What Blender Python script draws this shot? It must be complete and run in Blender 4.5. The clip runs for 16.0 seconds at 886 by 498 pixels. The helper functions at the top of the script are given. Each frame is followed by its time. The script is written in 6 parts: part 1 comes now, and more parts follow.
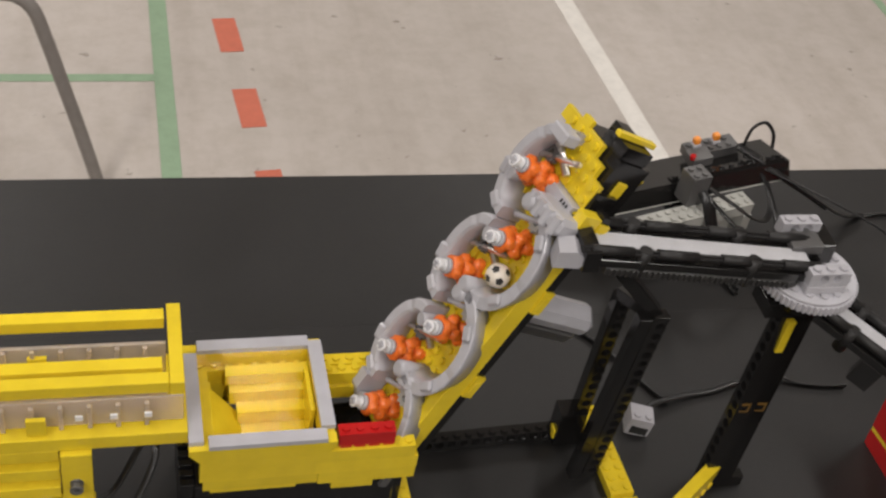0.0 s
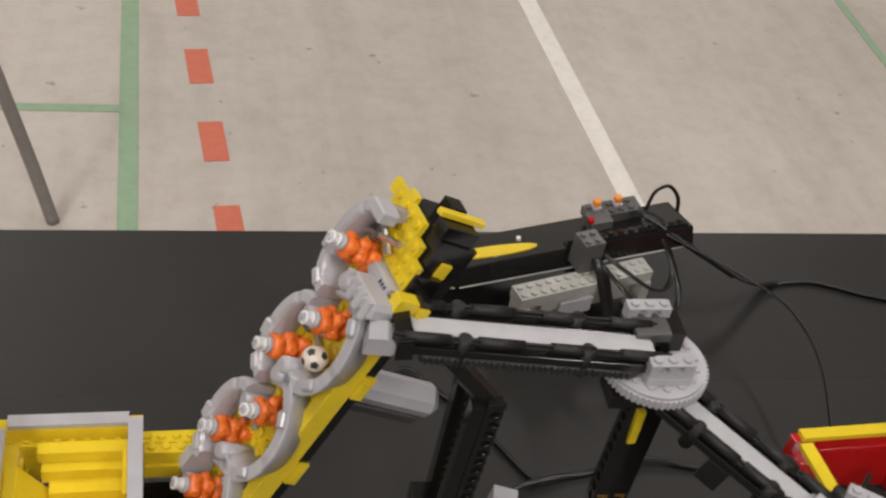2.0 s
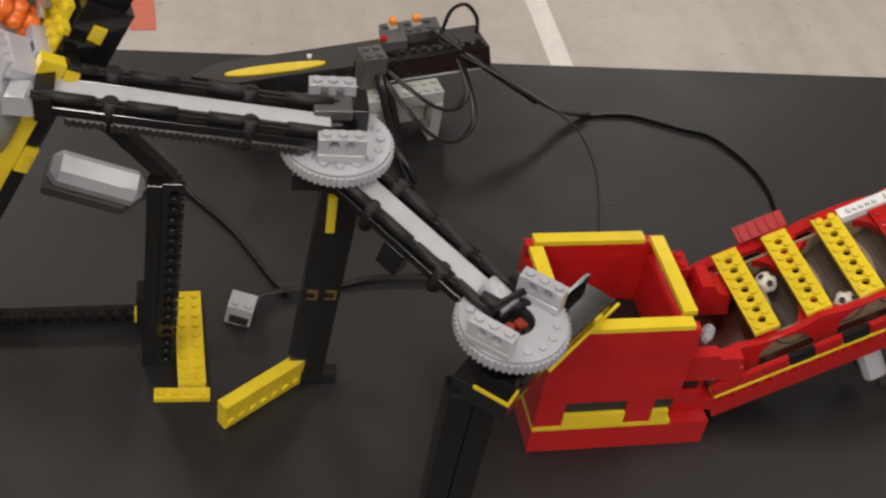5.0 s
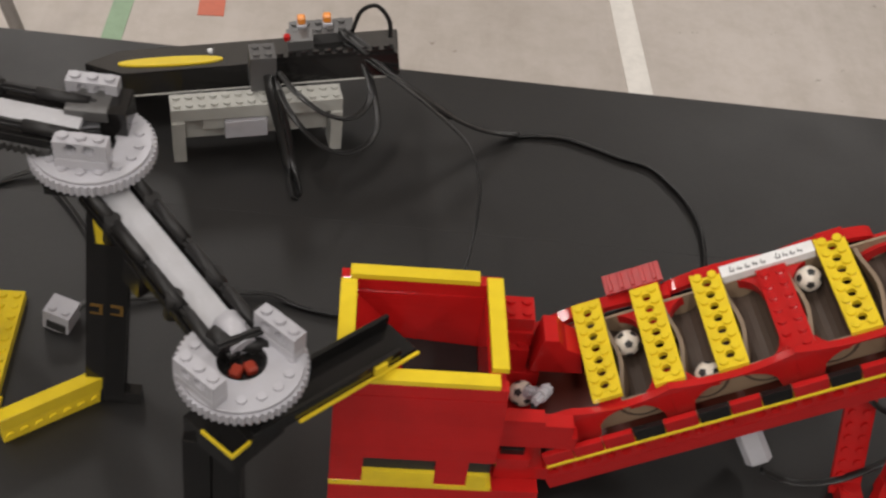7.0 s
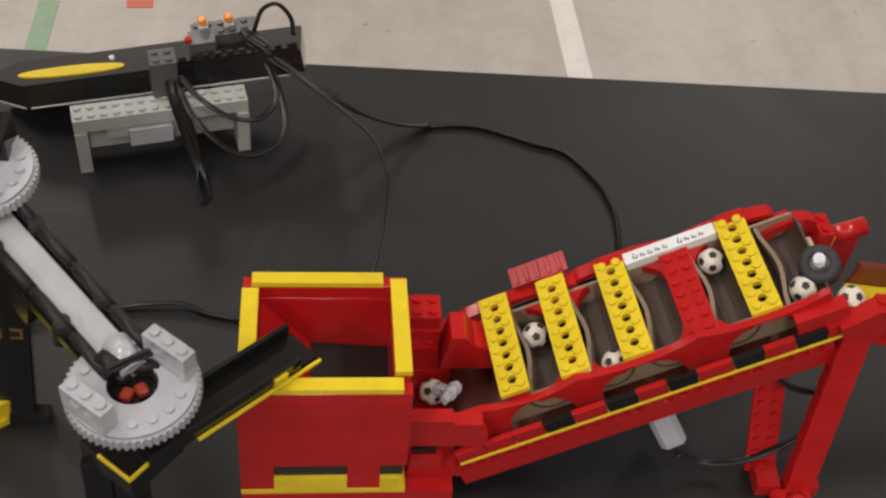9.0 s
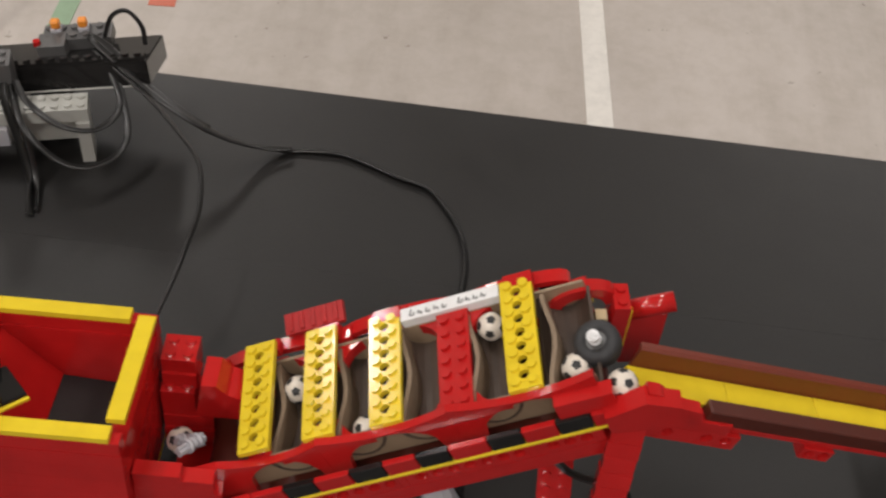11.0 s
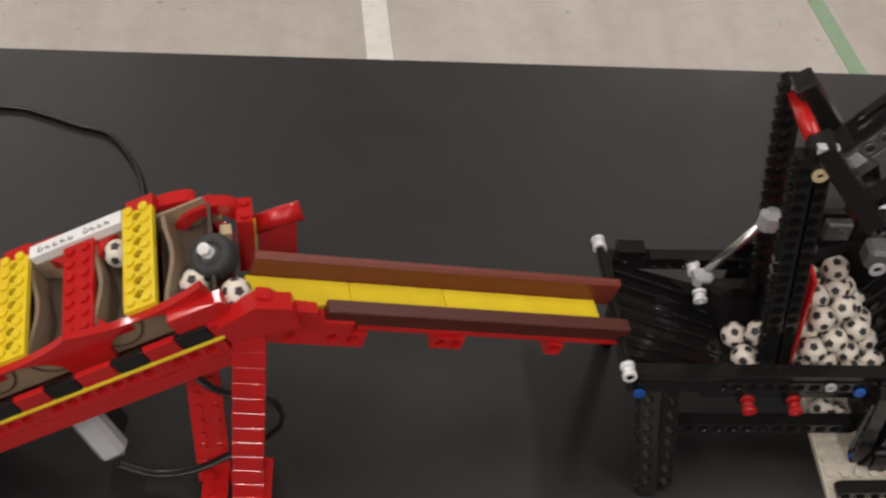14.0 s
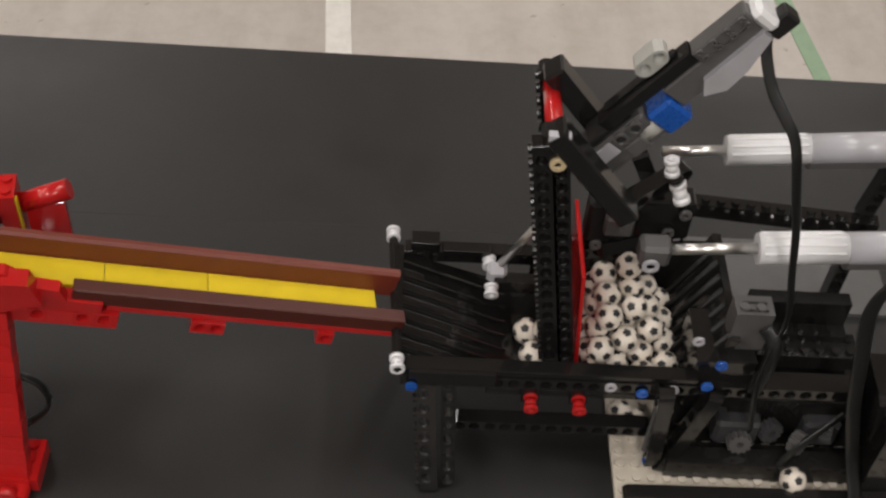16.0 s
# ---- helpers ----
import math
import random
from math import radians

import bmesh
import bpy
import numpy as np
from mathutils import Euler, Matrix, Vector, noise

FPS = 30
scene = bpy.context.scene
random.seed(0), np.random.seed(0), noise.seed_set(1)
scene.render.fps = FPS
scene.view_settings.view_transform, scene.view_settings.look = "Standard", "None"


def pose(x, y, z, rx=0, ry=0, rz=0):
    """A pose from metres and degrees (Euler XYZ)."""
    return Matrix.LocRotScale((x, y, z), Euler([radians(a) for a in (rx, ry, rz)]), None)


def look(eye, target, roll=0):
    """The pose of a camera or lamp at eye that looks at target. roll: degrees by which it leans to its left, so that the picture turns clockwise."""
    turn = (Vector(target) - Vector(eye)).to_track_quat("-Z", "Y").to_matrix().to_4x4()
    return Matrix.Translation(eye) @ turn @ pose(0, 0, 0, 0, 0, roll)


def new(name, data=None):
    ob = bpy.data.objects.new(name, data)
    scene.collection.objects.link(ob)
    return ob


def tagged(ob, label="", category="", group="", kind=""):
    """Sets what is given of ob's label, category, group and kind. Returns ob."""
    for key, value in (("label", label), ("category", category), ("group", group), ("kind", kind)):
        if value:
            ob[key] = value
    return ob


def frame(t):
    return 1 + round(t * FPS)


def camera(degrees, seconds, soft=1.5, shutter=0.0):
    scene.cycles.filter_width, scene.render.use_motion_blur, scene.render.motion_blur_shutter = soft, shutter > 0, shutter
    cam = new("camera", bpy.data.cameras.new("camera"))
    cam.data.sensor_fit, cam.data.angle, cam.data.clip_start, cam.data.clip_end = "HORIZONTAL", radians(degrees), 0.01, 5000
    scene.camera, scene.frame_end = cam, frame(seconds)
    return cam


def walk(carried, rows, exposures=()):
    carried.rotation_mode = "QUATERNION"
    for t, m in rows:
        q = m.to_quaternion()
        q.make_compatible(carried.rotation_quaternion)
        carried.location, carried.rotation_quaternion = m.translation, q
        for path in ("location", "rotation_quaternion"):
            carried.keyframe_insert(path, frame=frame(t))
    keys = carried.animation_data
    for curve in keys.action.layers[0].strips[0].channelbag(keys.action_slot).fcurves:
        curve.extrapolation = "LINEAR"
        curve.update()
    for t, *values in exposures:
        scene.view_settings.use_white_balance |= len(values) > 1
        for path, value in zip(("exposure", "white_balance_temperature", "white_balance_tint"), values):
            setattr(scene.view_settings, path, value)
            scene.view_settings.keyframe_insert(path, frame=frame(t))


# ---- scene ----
cam = camera(39.38, 16.0, soft=2.4, shutter=0.4)
PATH = [
    (0, (-0.2177, 0.0604, 0.6252), (0.0268, 0.7645, -0.0416), 11.45),
    (0.5, (-0.2482, 0.0592, 0.6275), (0.0397, 0.7617, -0.0233), 12.25),
    (1, (-0.2170, 0.0737, 0.6299), (0.0586, 0.7839, -0.0179), 11.27),
    (1.5, (-0.1514, 0.0859, 0.6320), (0.1022, 0.7969, -0.0239), 11.30),
    (2, (-0.1006, 0.0905, 0.6362), (0.1200, 0.8111, -0.0210), 11.46),
    (2.5, (-0.0515, 0.0833, 0.6330), (0.1448, 0.8098, -0.0255), 10.84),
    (3, (0.0041, 0.0790, 0.6296), (0.1906, 0.8040, -0.0335), 10.14),
    (3.5, (0.0629, 0.0680, 0.6232), (0.2146, 0.7980, -0.0432), 9.41),
    (3.7, (0.0848, 0.0601, 0.6150), (0.2196, 0.7825, -0.0632), 9.68),
    (5.8, (0.0930, 0.0244, 0.5922), (0.3030, 0.7000, -0.1145), 11.92),
    (6, (0.1391, 0.0430, 0.5936), (0.3343, 0.7230, -0.1131), 12.31),
    (6.5, (0.2223, 0.0782, 0.5774), (0.3330, 0.7594, -0.1464), 10.79),
    (7, (0.2904, 0.0823, 0.5747), (0.3390, 0.7711, -0.1486), 8.46),
    (7.5, (0.3280, 0.0773, 0.5703), (0.3492, 0.7694, -0.1511), 6.54),
    (8, (0.3225, 0.0761, 0.5733), (0.3780, 0.7566, -0.1573), 6.95),
    (8.2, (0.3123, 0.0731, 0.5798), (0.3897, 0.7523, -0.1501), 6.93),
    (10.3, (0.4175, 0.1454, 0.5886), (0.4719, 0.8021, -0.1636), 7.85),
    (10.5, (0.4425, 0.1416, 0.5752), (0.4755, 0.8121, -0.1659), 7.37),
    (11, (0.4994, 0.1551, 0.5690), (0.4817, 0.8301, -0.1686), 5.94),
    (11.5, (0.5107, 0.1504, 0.5583), (0.4987, 0.8287, -0.1765), 5.89),
    (12, (0.4886, 0.1199, 0.5689), (0.5456, 0.7947, -0.1669), 6.56),
    (12.5, (0.4610, 0.0833, 0.5768), (0.5888, 0.7491, -0.1583), 7.89),
    (13, (0.4957, 0.1031, 0.5781), (0.6159, 0.7650, -0.1617), 7.88),
    (13.5, (0.5731, 0.1171, 0.5685), (0.6650, 0.7797, -0.1748), 6.22),
    (14, (0.6246, 0.1351, 0.5651), (0.7034, 0.7938, -0.1832), 6.16),
    (14.5, (0.6672, 0.1412, 0.5629), (0.7289, 0.8032, -0.1840), 5.16),
    (15, (0.7163, 0.1446, 0.5611), (0.7663, 0.8092, -0.1844), 5.81),
    (15.5, (0.7664, 0.1352, 0.5543), (0.8054, 0.8122, -0.1806), 6.35),
    (16, (0.7588, 0.1325, 0.5584), (0.8025, 0.7974, -0.1873), 5.59),
]
walk(cam, [(t, look(eye, target, roll)) for t, eye, target, roll in PATH])

# ---- light of the sports hall ----
FLOOR_Z = -0.6275
world = bpy.data.worlds.new("hall_world")
scene.world = world
world.use_nodes = True
world.node_tree.nodes["Background"].inputs[0].default_value = (0.75, 0.72, 0.68, 1)
world.node_tree.nodes["Background"].inputs[1].default_value = 0.12


def hall_lamp(x, y, z, sx, sy, power):
    data = bpy.data.lights.new("ceiling_lamp", "AREA")
    data.shape, data.size, data.size_y, data.energy = "RECTANGLE", sx, sy, power
    data.color = (1.0, 0.95, 0.915)
    ob = new("ceiling_lamp", data)
    ob.matrix_world = pose(x, y, z)
    return ob


for lx, ly, power in ((-3.4, -3.6, 205), (0.5, -3.6, 140), (4.0, -3.6, 90), (-1.9, 1.2, 90), (2.9, 1.2, 68), (-2.6, 8.8, 190), (3.8, 8.8, 150)):
    hall_lamp(lx, ly, 4.9, 0.35, 2.6, power)
hall_lamp(-5.76, 5.5, 4.9, 0.42, 1.25, 70)

# ---- materials ----
def nodes_of(name):
    m = bpy.data.materials.new(name)
    m.use_nodes = True
    nt = m.node_tree
    return m, nt, nt.nodes["Principled BSDF"]


def noise_node(nt, scale, detail=4.0, rough=0.55, coord="Object"):
    tc = nt.nodes.new("ShaderNodeTexCoord")
    n = nt.nodes.new("ShaderNodeTexNoise")
    n.inputs["Scale"].default_value = scale
    n.inputs["Detail"].default_value = detail
    n.inputs["Roughness"].default_value = rough
    nt.links.new(tc.outputs[coord], n.inputs["Vector"])
    return n


def ramp(nt, fac, stops):
    r = nt.nodes.new("ShaderNodeValToRGB")
    while len(r.color_ramp.elements) < len(stops):
        r.color_ramp.elements.new(0.5)
    for e, (p, c) in zip(r.color_ramp.elements, stops):
        e.position, e.color = p, (*c, 1) if len(c) == 3 else c
    nt.links.new(fac, r.inputs[0])
    return r


def mix_colour(nt, fac, a, b, mode="MIX"):
    n = nt.nodes.new("ShaderNodeMix")
    n.data_type, n.blend_type = "RGBA", mode
    for sock, v in ((n.inputs[0], fac), (n.inputs[6], a), (n.inputs[7], b)):
        if isinstance(v, (int, float)):
            sock.default_value = v
        elif isinstance(v, tuple):
            sock.default_value = (*v, 1)
        else:
            nt.links.new(v, sock)
    return n.outputs[2]


def bump(nt, bsdf, height, strength, dist):
    b = nt.nodes.new("ShaderNodeBump")
    b.inputs["Strength"].default_value, b.inputs["Distance"].default_value = strength, dist
    nt.links.new(height, b.inputs["Height"])
    nt.links.new(b.outputs[0], bsdf.inputs["Normal"])


def plastic(name, col, rough=0.22, vary=0.10, trans=0.0, relief=0.10, gloss=0.5):
    """Moulded ABS: a little colour shift between pieces, hairline scuffs in the gloss, faint sink marks."""
    m, nt, b = nodes_of(name)
    info = nt.nodes.new("ShaderNodeObjectInfo")
    dark = tuple(c * (1 - vary) for c in col)
    lite = tuple(min(1, c * (1 + vary)) for c in col)
    piece = ramp(nt, info.outputs["Random"], [(0, dark), (1, lite)])
    n1 = noise_node(nt, 60, 5)
    grime = ramp(nt, n1.outputs[0], [(0.3, (0.82, 0.80, 0.78)), (0.62, (1, 1, 1))])
    c = mix_colour(nt, 0.6, piece.outputs[0], grime.outputs[0], "MULTIPLY")
    nt.links.new(c, b.inputs["Base Color"])
    n2 = noise_node(nt, 420, 3)
    rr = nt.nodes.new("ShaderNodeMapRange")
    rr.inputs["To Min"].default_value, rr.inputs["To Max"].default_value = rough * 0.75, rough * 1.5
    nt.links.new(n2.outputs[0], rr.inputs[0])
    nt.links.new(rr.outputs[0], b.inputs["Roughness"])
    b.inputs["IOR"].default_value = 1.52
    b.inputs["Specular IOR Level"].default_value = gloss
    b.inputs["Transmission Weight"].default_value = trans
    n3 = noise_node(nt, 150, 2)
    bump(nt, b, n3.outputs[0], relief, 0.0006)
    return m


def metal(name, col, rough):
    m, nt, b = nodes_of(name)
    b.inputs["Metallic"].default_value = 1.0
    n = noise_node(nt, 300, 4)
    r = ramp(nt, n.outputs[0], [(0.3, tuple(c * 0.8 for c in col)), (0.7, col)])
    nt.links.new(r.outputs[0], b.inputs["Base Color"])
    b.inputs["Roughness"].default_value = rough
    return m


YELLOW = plastic("yellow_abs", (0.80, 0.60, 0.030), 0.09, 0.06, relief=0.05)
WORNRED = plastic("worn_red_abs", (0.40, 0.012, 0.012), 0.36, 0.08, relief=0.05)
RED = plastic("red_abs", (0.49, 0.014, 0.014), 0.09, 0.04, relief=0.05)
BLACK = plastic("black_abs", (0.0120, 0.0113, 0.0110), 0.11, 0.2, relief=0.03, gloss=0.42)
GREY = plastic("light_grey_abs", (0.45, 0.445, 0.475), 0.2, 0.06)
WHITE = plastic("white_abs", (0.78, 0.78, 0.79), 0.28, 0.04)
MATTBLACK = plastic("matt_black_abs", (0.0140, 0.0132, 0.0130), 0.42, 0.2, relief=0.03, gloss=0.36)
BALLWHITE = plastic("ball_white", (0.74, 0.67, 0.58), 0.3, 0.05)
DGREY = plastic("dark_grey_abs", (0.095, 0.093, 0.092), 0.3, 0.1)
OLDGREY = plastic("old_grey_abs", (0.40, 0.40, 0.37), 0.35, 0.06)
ORANGE = plastic("orange_abs", (0.86, 0.18, 0.025), 0.25, 0.08)
AMBER = plastic("amber_abs", (0.88, 0.30, 0.035), 0.3, 0.05)
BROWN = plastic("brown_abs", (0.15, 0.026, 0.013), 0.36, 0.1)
GOLD = plastic("worn_gold_print", (0.16, 0.085, 0.012), 0.4, 0.1)
REDBROWN = plastic("red_brown_abs", (0.30, 0.032, 0.014), 0.3, 0.1)
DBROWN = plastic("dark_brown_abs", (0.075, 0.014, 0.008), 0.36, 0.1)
GLOSSBLACK = plastic("polished_black_abs", (0.010, 0.010, 0.010), 0.10, 0.1, relief=0.0, gloss=0.8)
BLUE = plastic("blue_abs", (0.01, 0.09, 0.42), 0.25, 0.06)
TAN = plastic("tan_abs", (0.62, 0.50, 0.30), 0.35, 0.06)
DPLATE = plastic("matt_grey_plate", (0.115, 0.113, 0.112), 0.35, 0.1)
OFFWHITE = plastic("cream_abs", (0.56, 0.51, 0.43), 0.4, 0.05)
# peach tint and diffuse share paint the reflections on the clear plastic
CLEAR = plastic("clear_abs_sheen", (1.0, 0.89, 0.76), 0.06, 0.0, trans=0.70)
RUBBER = plastic("rubber", (0.028, 0.028, 0.03), 0.6, 0.15)
CABLE = plastic("black_cable", (0.010, 0.010, 0.010), 0.3, 0.1)
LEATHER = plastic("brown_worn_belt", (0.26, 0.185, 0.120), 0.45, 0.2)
# belt brown darkened: the shade inside the lift is put in its colour
SHADEDBELT = plastic("shaded_brown_belt", (0.075, 0.050, 0.036), 0.5, 0.2)
RACK = plastic("rack_dark_abs", (0.030, 0.029, 0.028), 0.3, 0.06)
TILE = plastic("pale_grey_tile", (0.50, 0.50, 0.52), 0.22, 0.06)
PAPER = plastic("white_label", (0.80, 0.80, 0.80), 0.5, 0.02)
INK = plastic("ink", (0.02, 0.02, 0.02), 0.5, 0.0)
CHROME = metal("steel_rod", (0.80, 0.79, 0.77), 0.28)


def table_material():
    m, nt, b = nodes_of("black_table_cloth")
    n1 = noise_node(nt, 5, 5)
    n2 = noise_node(nt, 300, 3)
    c1 = ramp(nt, n1.outputs[0], [(0.3, (0.0042, 0.0037, 0.0034)), (0.7, (0.0066, 0.0058, 0.0054))])
    c2 = ramp(nt, n2.outputs[0], [(0.35, (0.8, 0.8, 0.8)), (0.65, (1.1, 1.1, 1.1))])
    nt.links.new(mix_colour(nt, 1.0, c1.outputs[0], c2.outputs[0], "MULTIPLY"), b.inputs["Base Color"])
    n3 = noise_node(nt, 14, 6, 0.65)
    rough = ramp(nt, n3.outputs[0], [(0.3, (0.42, 0.42, 0.42)), (0.7, (0.53, 0.53, 0.53))])
    nt.links.new(rough.outputs[0], b.inputs["Roughness"])
    b.inputs["Specular IOR Level"].default_value = 0.62
    bump(nt, b, n2.outputs[0], 0.06, 0.0008)
    return m


def floor_material():
    m, nt, b = nodes_of("hall_floor")
    n1 = noise_node(nt, 1.6, 6, 0.6)
    n2 = noise_node(nt, 28, 5, 0.65)
    n3 = noise_node(nt, 34, 3, 0.6)
    n4 = noise_node(nt, 1.0, 5, 0.65)
    turn = nt.nodes.new("ShaderNodeMapping")
    turn.inputs["Rotation"].default_value = (0, 0, 0.6)
    turn.inputs["Scale"].default_value = (14.0, 2.2, 1.0)
    nt.links.new(n4.inputs["Vector"].links[0].from_socket, turn.inputs["Vector"])
    nt.links.new(turn.outputs[0], n4.inputs["Vector"])
    base = ramp(nt, n1.outputs[0], [(0.3, (0.43, 0.388, 0.350)), (0.7, (0.53, 0.482, 0.443))])
    fine = ramp(nt, n2.outputs[0], [(0.3, (0.90, 0.89, 0.87)), (0.6, (1.0, 1.0, 1.0))])
    scuff = ramp(nt, n3.outputs[0], [(0.255, (0.50, 0.47, 0.43)), (0.30, (1, 1, 1))])
    streak = ramp(nt, n4.outputs[0], [(0.30, (0.89, 0.88, 0.865)), (0.55, (1, 1, 1))])
    c = mix_colour(nt, 1.0, base.outputs[0], fine.outputs[0], "MULTIPLY")
    c = mix_colour(nt, 0.8, c, scuff.outputs[0], "MULTIPLY")
    c = mix_colour(nt, 0.9, c, streak.outputs[0], "MULTIPLY")
    nt.links.new(c, b.inputs["Base Color"])
    b.inputs["Roughness"].default_value = 0.5
    b.inputs["Specular IOR Level"].default_value = 0.3
    return m


def line_paint(name, col):
    m, nt, b = nodes_of(name)
    n2 = noise_node(nt, 40, 6, 0.7)
    c = ramp(nt, n2.outputs[0], [(0.3, tuple(v * 0.86 for v in col)), (0.6, col)])
    nt.links.new(c.outputs[0], b.inputs["Base Color"])
    b.inputs["Roughness"].default_value = 0.5
    b.inputs["Specular IOR Level"].default_value = 0.3
    return m


TABLE, FLOORM = table_material(), floor_material()
L_GREEN = line_paint("green_line", (0.27, 0.385, 0.255))
L_RED = line_paint("red_line", (0.58, 0.16, 0.10))
L_WHITE = line_paint("white_line", (0.74, 0.71, 0.66))
L_GREY = plastic("grey_steel_paint", (0.23, 0.21, 0.195), 0.4, 0.0)
WALLM = line_paint("hall_wall", (0.55, 0.53, 0.50))

# ---- building blocks (metres) ----
S, P, B = 0.008, 0.0032, 0.0096


WM = {}
BASE = [Matrix.Identity(4)]      # where the module being built stands


def stand(x=0.0, y=0.0, z=0.0):
    BASE[0] = pose(x, y, z)


def thing(name, label, category, m=None, group="", kind=""):
    ob = new(name)
    ob.empty_display_size = 0.02
    WM[ob.name] = BASE[0] @ (m or Matrix.Identity(4))
    ob.matrix_basis = WM[ob.name]
    return tagged(ob, label, category, group, kind)


def mesh_of(name, bm, mats, smooth=False):
    me = bpy.data.meshes.new(name)
    bmesh.ops.remove_doubles(bm, verts=bm.verts, dist=1e-5)
    bm.normal_update()
    bm.to_mesh(me)
    bm.free()
    for mt in mats if isinstance(mats, (list, tuple)) else [mats]:
        me.materials.append(mt)
    if smooth:
        for p in me.polygons:
            p.use_smooth = True
    return me


def part(name, bm, mat, parent, label="", m=None, smooth=False):
    """A mesh under a thing or a part; m is its pose in the world."""
    ob = new(name, bm if isinstance(bm, bpy.types.Mesh) else mesh_of(name, bm, mat, smooth))
    ob.parent = parent
    up = WM[parent.name]
    WM[ob.name] = BASE[0] @ (m or Matrix.Identity(4))
    ob.matrix_basis = up.inverted() @ WM[ob.name]
    return tagged(ob, label)


def solid(name, bm, mat, label, category, m=None, group="", kind="", smooth=False):
    ob = new(name, mesh_of(name, bm, mat, smooth))
    WM[ob.name] = BASE[0] @ (m or Matrix.Identity(4))
    ob.matrix_basis = WM[ob.name]
    return tagged(ob, label, category, group, kind)


def bmnew():
    return bmesh.new()


def box(bm, x0, x1, y0, y1, z0, z1, m=None, bev=0.00035):
    """A box with chamfered edges."""
    lo, hi = (x0, y0, z0), (x1, y1, z1)
    bev = min(bev, (x1 - x0) / 3, (y1 - y0) / 3, (z1 - z0) / 3)
    v = {}
    for c in [(a, b, d) for a in (0, 1) for b in (0, 1) for d in (0, 1)]:
        for ax in range(3):
            p = [(hi if c[k] else lo)[k] + (0 if k == ax else (-bev if c[k] else bev)) for k in range(3)]
            v[c, ax] = bm.verts.new(m @ Vector(p) if m is not None else p)

    def face(vs):
        try:
            return bm.faces.new(vs)
        except ValueError:
            return None
    made = []
    for ax in range(3):
        u, w = [k for k in range(3) if k != ax]
        for s in (0, 1):
            cs = []
            for a, b in ((0, 0), (1, 0), (1, 1), (0, 1)):
                c = [0, 0, 0]
                c[ax], c[u], c[w] = s, a, b
                cs.append(v[tuple(c), ax])
            made.append(face(cs))
    for ax in range(3):
        u, w = [k for k in range(3) if k != ax]
        for a in (0, 1):
            for b in (0, 1):
                c0, c1 = [0, 0, 0], [0, 0, 0]
                c0[u] = c1[u] = a
                c0[w] = c1[w] = b
                c0[ax], c1[ax] = 0, 1
                c0, c1 = tuple(c0), tuple(c1)
                made.append(face([v[c0, u], v[c1, u], v[c1, w], v[c0, w]]))
    for c in [(a, b, d) for a in (0, 1) for b in (0, 1) for d in (0, 1)]:
        made.append(face([v[c, 0], v[c, 1], v[c, 2]]))
    bmesh.ops.recalc_face_normals(bm, faces=[f for f in made if f])
    return bm


def cyl(bm, p0, p1, r, n=14, r2=None, caps=True, m=None):
    p0, p1 = Vector(p0), Vector(p1)
    r2 = r if r2 is None else r2
    d = (p1 - p0).normalized()
    u = d.orthogonal().normalized()
    w = d.cross(u)
    ring = []
    for p, rr in ((p0, r), (p1, r2)):
        pts = [p + rr * (math.cos(2 * math.pi * k / n) * u + math.sin(2 * math.pi * k / n) * w) for k in range(n)]
        ring.append([bm.verts.new(m @ q if m is not None else q) for q in pts])
    for k in range(n):
        f = bm.faces.new((ring[0][k], ring[0][(k + 1) % n], ring[1][(k + 1) % n], ring[1][k]))
        f.smooth = n > 10
    if caps:
        bm.faces.new(list(reversed(ring[0])))
        bm.faces.new(ring[1])
    return bm


def pipe(bm, p0, p1, r, ri, n=16, m=None):
    """A hollow cylinder."""
    p0, p1 = Vector(p0), Vector(p1)
    d = (p1 - p0).normalized()
    u = d.orthogonal().normalized()
    w = d.cross(u)
    loops = []
    for p, rr in ((p0, r), (p1, r), (p1, ri), (p0, ri)):
        pts = [p + rr * (math.cos(2 * math.pi * k / n) * u + math.sin(2 * math.pi * k / n) * w) for k in range(n)]
        loops.append([bm.verts.new(m @ q if m is not None else q) for q in pts])
    for a in range(4):
        b = (a + 1) % 4
        for k in range(n):
            f = bm.faces.new((loops[a][k], loops[a][(k + 1) % n], loops[b][(k + 1) % n], loops[b][k]))
            f.smooth = a % 2 == 0
    return bm


def studs(bm, x0, y0, nx, ny, z, m=None, n=10):
    for i in range(int(nx)):
        for j in range(int(ny)):
            x, y = x0 + (i + 0.5) * S, y0 + (j + 0.5) * S
            cyl(bm, (x, y, z - 0.0002), (x, y, z + 0.0017), 0.0024, n, m=m)
    return bm


def brick(bm, x, y, z, nx, ny, h=B, stud=True, m=None, gap=0.00001):
    """A brick, plate or tile with its corner at x, y, z."""
    box(bm, x + gap, x + nx * S - gap, y + gap, y + ny * S - gap, z, z + h - 0.00005, m, 0.000004)
    if stud:
        studs(bm, x, y, nx, ny, z + h, m)
    return bm


